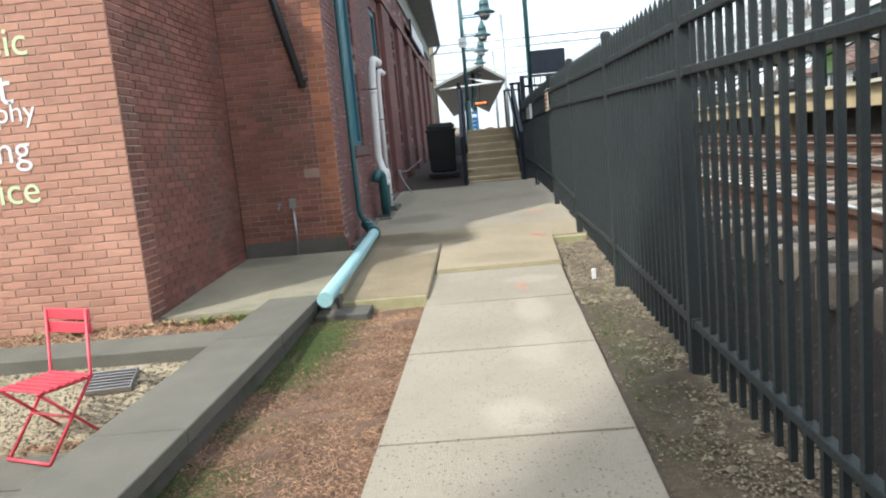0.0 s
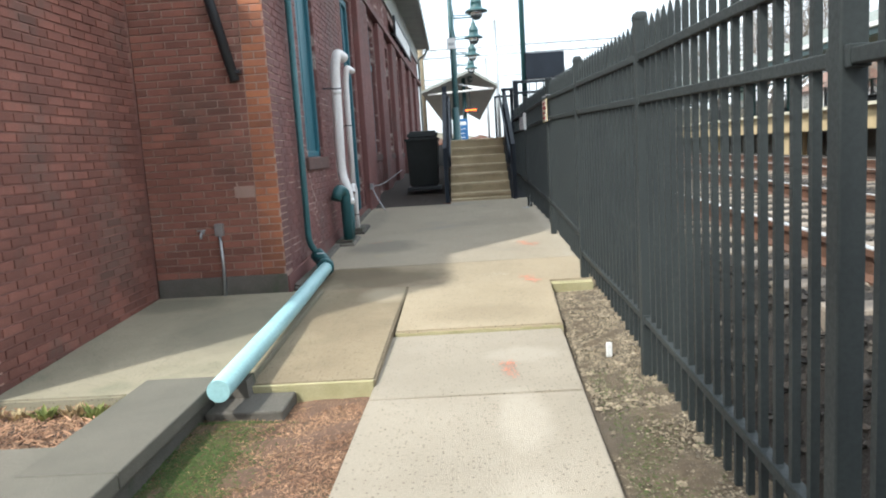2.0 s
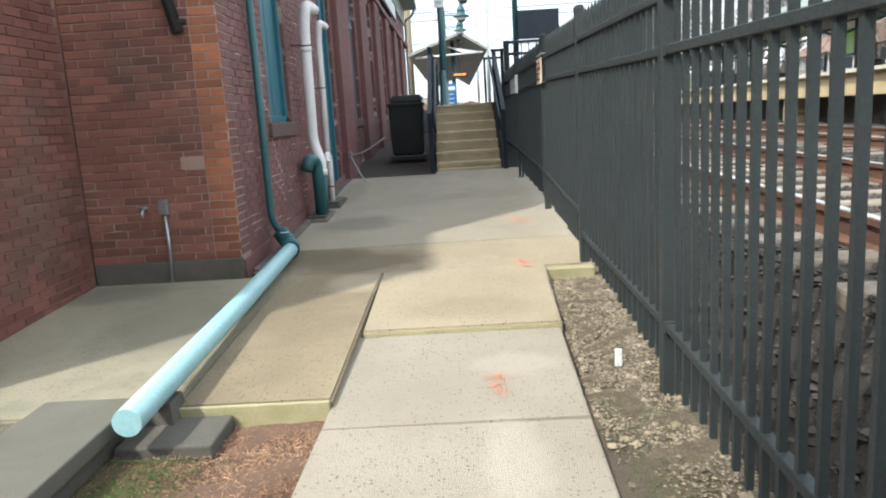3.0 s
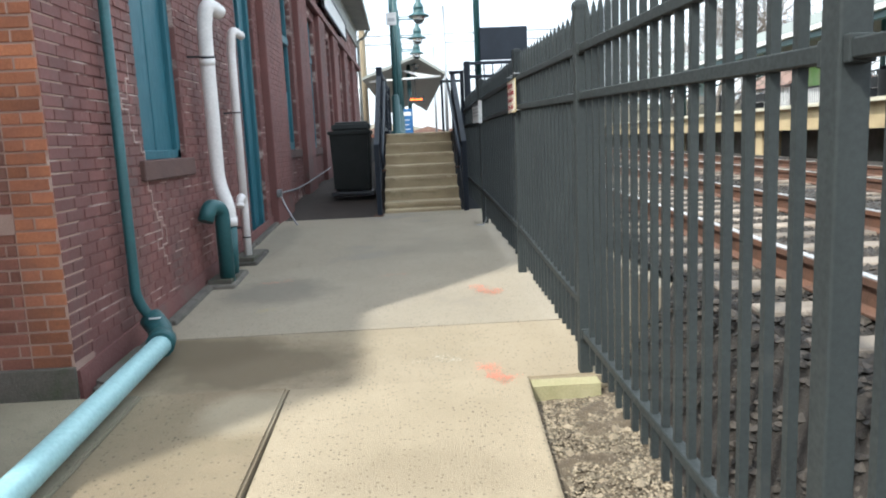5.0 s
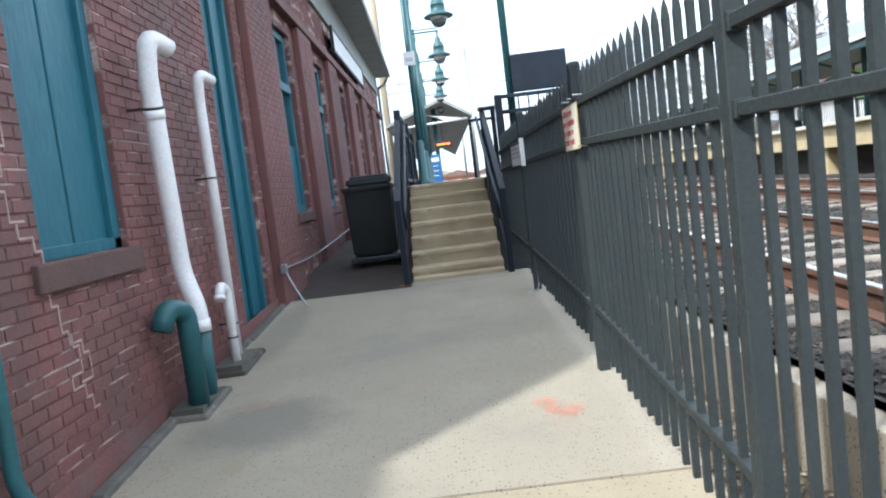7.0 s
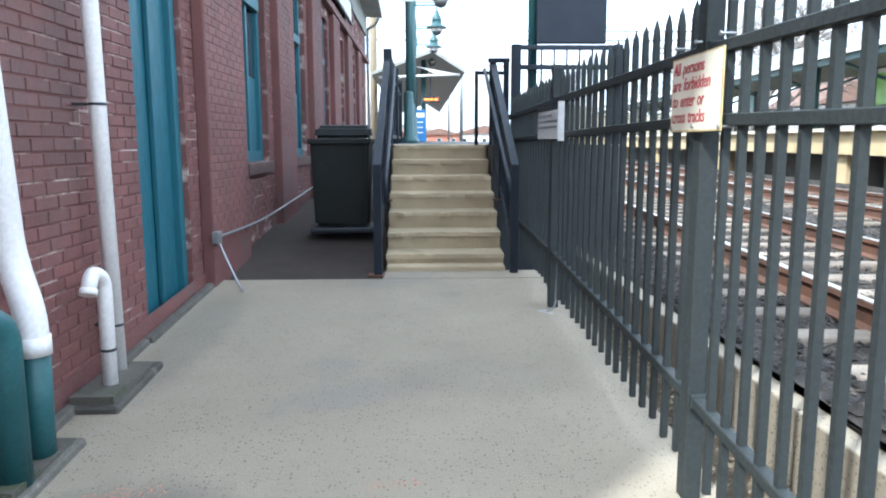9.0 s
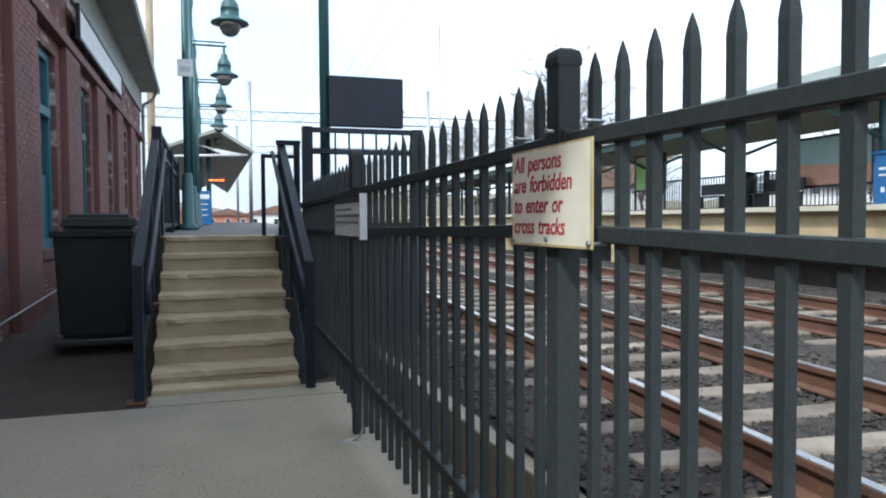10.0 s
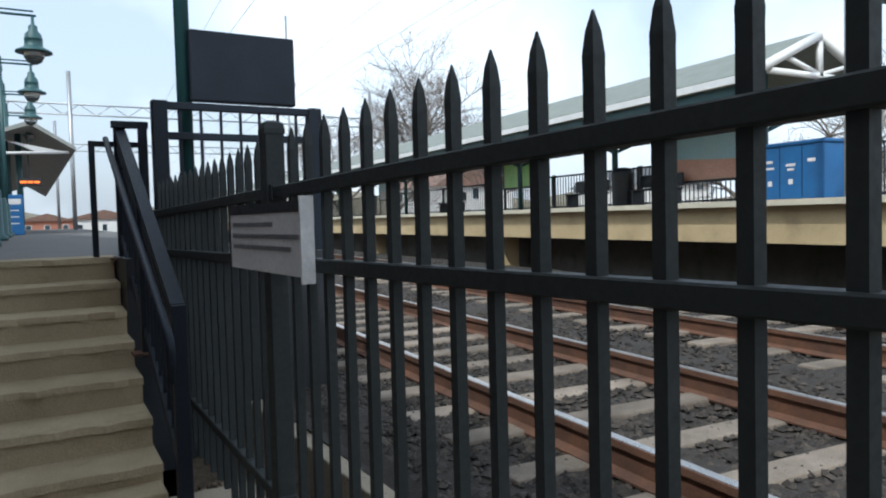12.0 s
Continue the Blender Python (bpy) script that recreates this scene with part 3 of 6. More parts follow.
hexa(bm, [(-0.62, 8.62, 5.88), (-0.70, 8.62, 5.88), (-1.13, 33.4, 5.88), (-1.05, 33.4, 5.88), (-0.60, 8.62, 6.0), (-0.70, 8.62, 6.0), (-1.13, 33.4, 6.0), (-1.03, 33.4, 6.0)])
part("gutter", bm, ROOF_GREY, main_building)
bm = B()
hexa(bm, [(-0.71, 8.62, 5.90), (WX, 8.62, 5.90), (WX, 33.3, 5.90), (-1.14, 33.3, 5.90), (-0.71, 8.62, 5.94), (WX, 8.62, 5.94), (WX, 33.3, 5.94), (-1.14, 33.3, 5.94)])
part("soffit", bm, ROOF_GREY, main_building)
bm = B()
tube(bm, bend([(-1.12, 33.0, 5.9), (-1.25, 33.0, 5.6), (-1.52, 33.0, 5.5), (-1.52, 33.0, 1.0)]), 0.05, 8)
part("downspout", bm, ROOF_GREY, main_building)

# shuttered window
def shutter_window(y0, y1, z0, z1):
    w = part("shutter", B(), TEAL_WOOD, main_building, "teal boarded window shutter")
    bm = B()
    mid = (y0 + y1) / 2
    for a, b in ((y0 + 0.05, mid - 0.012), (mid + 0.012, y1 - 0.05)):
        box(bm, WX - 0.11, WX - 0.075, a, b, z0 + 0.03, z1 - 0.04, 0.008)
    w.data = mesh("shutter", bm, TEAL_WOOD)
    bm = B()
    box(bm, WX - 0.13, WX - 0.035, y0, y0 + 0.09, z0, z1, 0.006)
    box(bm, WX - 0.13, WX - 0.035, y1 - 0.09, y1, z0, z1, 0.006)
    box(bm, WX - 0.13, WX - 0.035, y0, y1, z0, z0 + 0.07, 0.006)
    box(bm, WX - 0.13, WX - 0.035, y0, y1, z1 - 0.09, z1, 0.006)
    part("frame", bm, TEAL_WOOD, w)
    bm = B()
    box(bm, WX - 0.16, WX - 0.13, y0, y1, z0, z1)
    part("backing", bm, TEAL_WOOD, w)
    bm = B()
    box(bm, WX - 0.08, WX + 0.045, y0 - 0.12, y1 + 0.12, z0 - 0.15, z0 - 0.002, 0.012)
    part("sill", bm, SILL, w, "dark brown stone sill")
shutter_window(*SHUTTER)

# tall teal door boards
door = part("door", B(), TEAL_WOOD, main_building, "tall closed teal boarded door")
bm = B()
y0, y1, z0, z1 = DOOR
for a, b in ((y0 + 0.07, 13.68), (13.70, y1 - 0.07)):
    box(bm, WX - 0.13, WX - 0.09, a, b, z0, z1 - 0.08, 0.008)
door.data = mesh("door", bm, TEAL_WOOD)
bm = B()
box(bm, WX - 0.16, WX - 0.04, y0, y0 + 0.1, z0, z1, 0.006)
box(bm, WX - 0.16, WX - 0.04, y1 - 0.1, y1, z0, z1, 0.006)
box(bm, WX - 0.16, WX - 0.04, y0 + 0.1, y1 - 0.1, z1 - 0.1, z1, 0.006)
box(bm, WX - 0.085, WX - 0.05, 13.66, 13.72, z0, z1 - 0.1, 0.005)
part("frame", bm, TEAL_WOOD, door)
boxpart("threshold", WX - 0.2, WX + 0.03, y0 - 0.05, y1 + 0.05, 0.45, z0 - 0.002, SILL, door, 0.01)
boxpart("backing", WX - 0.2, WX - 0.165, y0, y1, z0, z1, TEAL_WOOD, door)

# pale stepped cracks in the painted brickwork
def crack(y, z, drops, seed):
    rng = random.Random(seed)
    bm = B()
    for _ in range(drops):
        h = 0.070 * rng.choice((1, 1, 2))
        w = rng.uniform(0.006, 0.014)
        box(bm, WX + 0.0012, WX + 0.009, y - w / 2, y + w / 2, z - h, z)
        z -= h
        d = rng.choice((-0.112, 0.112, -0.056, 0.056))
        box(bm, WX + 0.0012, WX + 0.009, min(y, y + d) - 0.004, max(y, y + d) + 0.004, z - 0.006, z + 0.006)
        y += d
    part("crack", bm, MORTAR_PALE, main_building, "pale repointed crack in the painted brick")
crack(9.85, 1.80, 9, 3)
crack(9.86, 2.30, 4, 5)
crack(10.15, 1.22, 5, 7)
crack(12.70, 2.2, 4, 9)

# sash windows
for y0, y1, z0, z1 in WINDOWS:
    w = part("window", B(), TEAL_WOOD, main_building, "tall narrow teal sash window with a transom")
    bm = B()
    x0, x1 = WX - 0.15, WX - 0.07
    box(bm, x0, x1, y0, y0 + 0.10, z0, z1, 0.006)
    box(bm, x0, x1, y1 - 0.10, y1, z0, z1, 0.006)
    box(bm, x0, x1, y0 + 0.1, y1 - 0.1, z1 - 0.10, z1, 0.006)
    box(bm, x0, x1, y0 + 0.1, y1 - 0.1, z0, z0 + 0.12, 0.006)
    box(bm, x0, x1 + 0.03, y0 + 0.1, y1 - 0.1, 3.30, 3.42, 0.006)
    box(bm, x0 + 0.01, x1 - 0.01, (y0 + y1) / 2 - 0.035, (y0 + y1) / 2 + 0.035, z0 + 0.1, z1 - 0.1, 0.005)
    w.data = mesh("window", bm, TEAL_WOOD)
    for a, b in ((y0 + 0.1, (y0 + y1) / 2 - 0.035), ((y0 + y1) / 2 + 0.035, y1 - 0.1)):
        boxpart("pane", WX - 0.125, WX - 0.115, a, b, z0 + 0.12, 2.55, TEAL_WOOD, w, label="teal boarded lower panel")
        boxpart("pane", WX - 0.125, WX - 0.115, a, b, 2.56, 3.30, GLASS, w)
        boxpart("pane", WX - 0.125, WX - 0.115, a, b, 3.42, z1 - 0.1, GLASS, w)
    boxpart("backing", WX - 0.30, WX - 0.26, y0, y1, z0, z1, BLACK, w)
    boxpart("sill", WX - 0.07, WX + 0.05, y0 - 0.06, y1 + 0.06, z0 - 0.13, z0 - 0.002, SILL, w, 0.01)

# long white name board under the eave, its lettering not shown
board = thing("name_board", "long white board with a dark frame high on the brick wall", "sign")
boxpart("panel", WX + 0.135, WX + 0.17, 21.1, 26.5, 4.66, 5.08, WHITE, board, 0.005)
bm = B()
for q in ((21.05, 26.55, 5.08, 5.13), (21.05, 26.55, 4.61, 4.66), (21.05, 21.1, 4.66, 5.08), (26.5, 26.55, 4.66, 5.08)):
    box(bm, WX + 0.13, WX + 0.19, *q)
part("frame", bm, BLACK, board)
boxpart("bracket", WX + 0.004, WX + 0.132, 21.5, 21.6, 4.7, 4.8, BLACK, board)
boxpart("bracket", WX + 0.004, WX + 0.132, 26.0, 26.1, 4.7, 4.8, BLACK, board)

# ---- wing that juts towards the yard ----
wing = thing("brick_wing", "low brick wing with a sunlit face and painted words", "building")
# front in the lit mortar copy, side in the shaded one
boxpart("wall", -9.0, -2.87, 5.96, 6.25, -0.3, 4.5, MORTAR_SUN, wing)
boxpart("wall", -3.1, -2.87, 6.25, 8.9, -0.3, 4.5, MORTAR_SHADE, wing)
boxpart("roof", -9.2, -2.82, 5.9, 8.64, 4.5, 4.6, ROOF_DARK, wing)

# ---- unseen block behind the start, added to cast the shade over the way ----
# shears the added caster so its shadow edge falls where wanted
def lean(bm):
    for v in bm.verts:
        h = max(0.0, v.co.z - 0.2)
        v.co.x -= 0.051 * h
        v.co.y += 0.049 * h
shade_house = thing("neighbour_house", "unseen gabled block behind the start, added to cast shade", "house")
bm = B()
prism(bm, [(-4.9, -0.3), (-4.94, 8.43), (-5.33, 10.55), (1.3, 2.4), (1.3, -0.3)], "y", -9.0, -3.15)
lean(bm)
part("wall", bm, BRICK, shade_house)
bm = B()
prism(bm, [(-5.36, 10.6), (-6.29, 12.8), (-5.8, 12.75), (-5.38, 12.3), (-4.86, 11.7), (-3.47, 9.36), (1.6, 3.0), (1.3, 2.45)], "y", -9.3, -3.05)
lean(bm)
part("roof", bm, ROOF_DARK, shade_house)

# ---- low stone wall ----
low_wall = thing("low_wall", "low grey stone garden wall with long cap stones", "wall")
boxpart("base", -1.80, -1.41, -4.0, 5.98, -0.2, 0.218, STONE_DARK, low_wall, 0.01)
for a, b in ((-4, -1.6), (-1.6, 0.9), (0.9, 3.05), (3.05, 4.72), (4.72, 6.05)):
    boxpart("cap_stone", -1.84, -1.375, a + 0.004, b - 0.004, 0.22, 0.30, BLUESTONE, low_wall, 0.008)
cross_wall = thing("cross_wall", "low grey stone wall edging the planting bed", "wall")
boxpart("base", -6.0, -1.845, 4.72, 5.08, -0.2, 0.15, STONE_DARK, cross_wall, 0.01)
for a, b in ((-6, -3.9), (-3.9, -1.845)):
    boxpart("cap_stone", a + 0.004, b - 0.004, 4.68, 5.12, 0.152, 0.27, BLUESTONE, cross_wall, 0.008)
boxpart("soil", -6.0, -1.82, 5.10, 5.955, -0.2, 0.17, EARTH, tagged(new("planting_bed"), "narrow bed of dark mulch against the brick wall", "flower bed"), 0.02)

# patio
patio = thing("patio", "pebbled tan patio with stone pavers", "patio", kind="structure")
bm = B()
hexa(bm, [(-7.0, 3.93, -0.3), (-1.81, 3.93, -0.3), (-1.81, 4.72, -0.3), (-7.0, 4.72, -0.3), (-7.0, 3.93, -0.11), (-1.81, 3.93, -0.11), (-1.81, 4.72, 0.19), (-7.0, 4.72, 0.19)])
part("pebble_floor", bm, PEBBLE_BED, patio)
rng = random.Random(4)
for i in range(7):
    for j in range(9):
        x1 = -1.82 - i * 0.62 - (0.2 if j % 2 else 0)
        y1 = 3.91 - j * 0.46
        bm = B()
        dz = rng.uniform(-0.006, 0.006)
        box(bm, x1 - 0.6, x1, y1 - 0.445, y1, -0.28, -0.12 + dz, 0.008)
        part("paver", bm, BLUESTONE, patio)

# ---- stairs ----
stairs = thing("concrete_stairs", "worn tan concrete stairs climbing to the platform", "stairs", kind="structure")
RISE, RUN = 0.1675, 0.322
rng = random.Random(17)
worn = [[rng.gauss(0, 0.009) for _ in range(15)] for _ in range(7)]
for k in range(7):
    z = 0.785 + RISE * k
    y = 15.17 + RUN * k
    bm = B()
    n_ = 14
    back = 17.3 if k == 6 else y + RUN + 0.05
    for i in range(n_):
        xa, xb = -0.11 + 1.11 * i / n_, -0.11 + 1.11 * (i + 1) / n_
        ja, jb = (worn[k][i], worn[k][i + 1])
        hexa(bm, [(xa, y - 0.015 + ja, z - 0.05), (xb, y - 0.015 + jb, z - 0.05), (xb, back, z - 0.05), (xa, back, z - 0.05),
                  (xa, y - 0.008 + ja, z - 0.006 - abs(ja) * 0.5), (xb, y - 0.008 + jb, z - 0.006 - abs(jb) * 0.5), (xb, back, z), (xa, back, z)])
    bmesh.ops.remove_doubles(bm, verts=bm.verts, dist=0.0005)
    box(bm, -0.105, 0.995, y, y + RUN + 0.05, z - RISE - 0.02, z - 0.044)
    part("step", bm, STEP, stairs)
bm = B()
box(bm, -0.1, 0.99, 14.98, 15.2, 0.55, 0.69, 0.012)
part("step", bm, STEP, stairs)
platform = thing("station_platform", "long grey asphalt platform at the head of the stairs", "platform", kind="structure")
bm = B()
hexa(bm, [(-0.23, 17.3, 0.3), (2.45, 17.3, 0.3), (2.76, 26.5, 0.3), (-0.23, 26.5, 0.3), (-0.23, 17.3, 1.788), (2.45, 17.3, 1.788), (2.76, 26.5, 1.797), (-0.23, 26.5, 1.797)])
hexa(bm, [(-1.55, 26.5, 0.3), (2.76, 26.5, 0.3), (4.9, 90, 0.3), (-1.55, 90, 0.3), (-1.55, 26.5, 1.797), (2.76, 26.5, 1.797), (4.9, 90, 1.86), (-1.55, 90, 1.86)])
part("deck", bm, ASPHALT, platform)
boxpart("front_wall", 1.01, 2.45, 16.5, 17.295, 0.3, 1.786, BLACK, platform)

# ---- picket fence ----
PICKET_TOP, POST_TOP = 0.465, 0.515
def picket_mesh(height):
    bm = B()
    w = 0.0132
    rings = [(w, 0), (w, height - 0.095), (w * 1.03, height - 0.075), (w * 0.72, height - 0.035), (0.0015, height)]
    loops = [[bm.verts.new((sx * a, sy * a, z)) for sx, sy in ((-1, -1), (1, -1), (1, 1), (-1, 1))] for a, z in rings]
    bm.faces.new(loops[0][::-1]), bm.faces.new(loops[-1])
    for p, q in zip(loops, loops[1:]):
        for k in range(4):
            bm.faces.new((p[k], p[(k + 1) % 4], q[(k + 1) % 4], q[k]))
    return mesh("picket", bm, FENCE)
pickets = {}
bm = B()
box(bm, -0.036, 0.036, -0.036, 0.036, -2.2, -0.045, 0.006)
post_body = mesh("post", bm, FENCE)
bm = B()
lo = [(0.038, -0.05), (0.038, -0.03), (0.033, -0.01), (0.020, -0.001), (0.006, 0.0)]
loops = [[bm.verts.new((sx * a, sy * a, z)) for sx, sy in ((-1, -1), (1, -1), (1, 1), (-1, 1))] for a, z in lo]
bm.faces.new(loops[0][::-1]), bm.faces.new(loops[-1])
for p, q in zip(loops, loops[1:]):
    for k in range(4):
        bm.faces.new((p[k], p[(k + 1) % 4], q[(k + 1) % 4], q[k]))
cap_mesh = mesh("cap", bm, FENCE)
bm = B()
box(bm, -0.029, 0.029, 0.037, 0.062, -0.029, 0.029, 0.004)
bracket_mesh = mesh("bracket", bm, FENCE)
for (xa, a), (xb, b) in zip(POSTS, POSTS[1:]):
    fence = thing("fence_panel", "black painted steel picket fence panel with spear tips", "fence", group="fence along the tracks", at=(xa, a, 0))
    fence.rotation_euler = (0, 0, -math.atan2(xb - xa, b - a))
    post = part("post", post_body, FENCE, fence)
    post.location = (0, 0, fence_z(a) + POST_TOP)
    cap = part("cap", cap_mesh, FENCE, post)
    low = a < 8.5
    if a < 6.0:
        bottom = lambda y: 0.19
    elif low:
        bottom = lambda y: 0.22 + 0.078 * (y - 6.22)
    else:
        bottom = lambda y: walk_z(min(y, 15.0)) + 0.125
    foot_rail = (lambda y: 0.43 + 0.0225 * (y - 4.3)) if low else (lambda y: walk_z(min(y, 15.0)) + 0.42)
    for f in (lambda y: fence_z(y) + 0.256, lambda y: fence_z(y) + 0.008, foot_rail):
        bm = B()
        p, q = 0.038, b - a - 0.038
        z0, z1 = f(a), f(b)
        hexa(bm, [(-0.024, p, z0 - 0.021), (0.024, p, z0 - 0.021), (0.024, q, z1 - 0.021), (-0.024, q, z1 - 0.021), (-0.024, p, z0 + 0.021), (0.024, p, z0 + 0.021), (0.024, q, z1 + 0.021), (-0.024, q, z1 + 0.021)])
        bmesh.ops.bevel(bm, geom=list(bm.edges), offset=0.004, segments=1, affect="EDGES")
        part("rail", bm, FENCE, fence)
        for y, turn in ((0, 0), (b - a, 180)):
            br = part("bracket", bracket_mesh, FENCE, fence)
            br.matrix_basis = pose(0, y, z0 if y == 0 else z1, 0, 0, turn)
    n = 17
    head, tail = (0.144, 0.206) if 11 < a < 12 else (0.18, 0.175)
    for k in range(n):
        y = a + head + (b - a - head - tail) * k / (n - 1)
        zb, zt = bottom(y), fence_z(y) + PICKET_TOP
        h = round((zt - zb) / 0.03) * 0.03
        if h not in pickets:
            pickets[h] = picket_mesh(h)
        pk = part("picket", pickets[h], FENCE, fence)
        pk.location = (0, y - a, zt - h)

# ---- tracks ----
def bed_z(x, y):
    u = x - track_x(0, y)
    if y > 8.9:
        return 0.735 if u > -0.9 else 0.70
    return max(0.08, min(0.735, 0.10 + (x - 1.33) * 1.3))
bm = B()
us = [x * 0.1 for x in range(-12, 12)] + [1.4, 2.0, 3, 3.6, 4.5, 5.5, 6.5, 7.4]
vs_ = [-30, -12] + [-4 + 0.5 * k for k in range(60)] + [28, 34, 45, 60, 90, 140, 250]
rng = random.Random(7)
rows_ = []
for y in vs_:
    row = []
    for u in us:
        x = track_x(u, y)
        if y > 8.8 and x < 1.90:
            x = 1.90
        if y <= 8.8 and x < 1.33:
            x = 1.33
        row.append(bm.verts.new((x, y, bed_z(x, y) + rng.uniform(-0.02, 0.02))))
    rows_.append(row)
for p, q in zip(rows_, rows_[1:]):
    for k in range(len(us) - 1):
        if len({tuple(v.co) for v in (p[k], p[k + 1], q[k + 1], q[k])}) == 4:
            bm.faces.new((p[k], p[k + 1], q[k + 1], q[k]))
thing("track_bed", "dark crushed stone track bed", "gravel", bm, BALLAST, "structure")
def on_bed(r):
    y = r.uniform(4, 24) if r.random() < 0.85 else r.uniform(24, 45)
    x = track_x(r.uniform(-1.0, 6.8), y) if r.random() < 0.55 else track_x(r.uniform(-0.9, 2.2), y)
    if x < (1.95 if y > 8.8 else 1.45):
        return None
    return (x, y, bed_z(x, y) + 0.005)
scatter("ballast", "loose dark ballast stones between the ties", "gravel", BALLAST_STONE, 46000, on_bed, lambda r: r.uniform(0.035, 0.075), 0.8, 3)

bm = B()
box(bm, -1.22, 1.22, -0.105, 0.105, -0.14, 0.045, 0.02)
tie_mesh = mesh("tie", bm, TIE)
def rail_track(u0):
    tr = thing("railway_track", "rusty steel rails on pale concrete ties", "railway track", group="pair of tracks")
    for u in (u0, u0 + 1.435):
        bm = B()
        prof = [(-0.07, 0), (0.07, 0), (0.07, 0.012), (0.012, 0.03), (0.012, 0.12), (0.034, 0.13), (0.034, 0.163), (-0.034, 0.163), (-0.034, 0.13), (-0.012, 0.12), (-0.012, 0.03), (-0.07, 0.012)]
        n = len(prof)
        ends = [[bm.verts.new((track_x(u, y) + p, y, 0.755 + q)) for p, q in prof] for y in (-30, 250)]
        for k in range(n):
            bm.faces.new((ends[0][k], ends[0][(k + 1) % n], ends[1][(k + 1) % n], ends[1][k]))
        rl = part("rail", bm, RUST, tr)
        bm = B()
        hexa(bm, [(track_x(u, y) + s, y, z) for z in (0.918, 0.924) for s, y in ((-0.026, -30), (0.026, -30), (0.026, 250), (-0.026, 250))])
        part("rail_head", bm, STEEL, rl, "polished running surface")
    for k in range(118):
        y = 2.0 + 0.6 * k
        t = part("tie", tie_mesh, TIE, tr)
        t.matrix_basis = pose(track_x(u0 + 0.72, y), y, 0.72 + random.uniform(-0.01, 0.01), 0, 0, -4.1 + random.uniform(-0.6, 0.6))
rail_track(0.0)
rail_track(3.3)
curb = thing("track_curb", "pale concrete retaining curb holding back the ballast", "curb")
for k in range(6):
    boxpart("block", 1.80, 1.92, 8.95 + 2.4 * k, 8.95 + 2.4 * k + 2.385, 0.0, 0.70, CONCRETE_GREY, curb, 0.01)

# ---- far platform ----
far = thing("far_platform", "high tan concrete platform across the tracks", "platform", kind="structure")
PU = 7.1
def sheared(bm, u0, u1, y0, y1, z0, z1):
    hexa(bm, [(track_x(u, y), y, z) for z in (z0, z1) for u, y in ((u0, y0), (u1, y0), (u1, y1), (u0, y1))])
def spart(name, u0, u1, y0, y1, z0, z1, material, parent, label=""):
    bm = B()
    sheared(bm, u0, u1, y0, y1, z0, z1)
    return part(name, bm, material, parent, label)
Y0, Y1 = 4.0, 120.0
spart("edge", PU - 0.12, PU + 0.5, Y0, Y1, 2.06, 2.15, CREAM, far)
spart("deck", PU + 0.5, PU + 6.0, Y0, Y1, 1.9, 2.14, CONCRETE_GREY, far)
spart("beam", PU + 0.05, PU + 0.5, Y0, Y1, 1.48, 2.058, TAN, far, "tan concrete edge beam")
spart("back_wall", PU + 1.2, PU + 1.5, Y0, Y1, 0.4, 1.9, STONE_DARK, far)
for k in range(10):
    y = 26.7 + 9.6 * k
    spart("pier", PU + 0.2, PU + 0.8, y, y + 0.5, 0.4, 1.478, TAN, far)
# canopy
canopy = thing("platform_canopy", "long low grey platform canopy with white trim", "canopy")
CY0, CY1 = 19.6, 75.0
cz = 4.28
bm = B()
u0, u1, u2 = PU + 1.0, PU + 3.2, PU + 5.4
hexa(bm, [(track_x(u, y), y, z) for u, z, y in ((u0, cz, CY0), (u1, cz + 0.95, CY0), (u1, cz + 0.95, CY1), (u0, cz, CY1))] + [(track_x(u, y), y, z) for u, z, y in ((u0, cz + 0.12, CY0), (u1, cz + 1.07, CY0), (u1, cz + 1.07, CY1), (u0, cz + 0.12, CY1))])
hexa(bm, [(track_x(u, y), y, z) for u, z, y in ((u2, cz, CY0), (u1, cz + 0.95, CY0), (u1, cz + 0.95, CY1), (u2, cz, CY1))] + [(track_x(u, y), y, z) for u, z, y in ((u2, cz + 0.12, CY0), (u1, cz + 1.07, CY0), (u1, cz + 1.07, CY1), (u2, cz + 0.12, CY1))])
part("roof", bm, CANOPY_ROOF, canopy)
spart("trim", u0 - 0.06, u0 + 0.02, CY0, CY1, cz - 0.04, cz + 0.09, WHITE, canopy)
spart("gutter", u0 + 0.1, u0 + 0.3, CY0 + 0.2, CY1, cz - 0.22, cz - 0.05, LAMP_GREEN, canopy)
def beam(name, ua, za, ub, zb, w):
    bm = B()
    tube(bm, [(track_x(ua, CY0), CY0 - 0.05, za), (track_x(ub, CY0), CY0 - 0.05, zb)], w, 4)
    part(name, bm, WHITE, canopy)
beam("rafter", u0, cz + 0.04, u1, cz + 0.99, 0.10)
beam("rafter", u2, cz + 0.04, u1, cz + 0.99, 0.10)
beam("tie_beam", u0 + 0.7, cz + 0.22, u2 - 0.7, cz + 0.22, 0.07)
beam("king_post", u1, cz + 0.22, u1, cz + 0.95, 0.07)
beam("strut", u1, cz + 0.25, u1 - 1.0, cz + 0.5, 0.05)
beam("strut", u1, cz + 0.25, u1 + 1.0, cz + 0.5, 0.05)
for k in range(12):
    y = CY0 + 1.2 + 4.7 * k
    x = track_x(u1, y)
    bm = B()
    tube(bm, [(x, y, 2.14), (x, y, cz + 0.9)], 0.08, 8)
    tube(bm, [(x, y, 3.6), (track_x(u0 + 0.3, y), y, cz)], 0.05, 6)
    tube(bm, [(x, y, 3.6), (track_x(u2 - 0.3, y), y, cz)], 0.05, 6)
    part("post", bm, LAMP_GREEN, canopy)
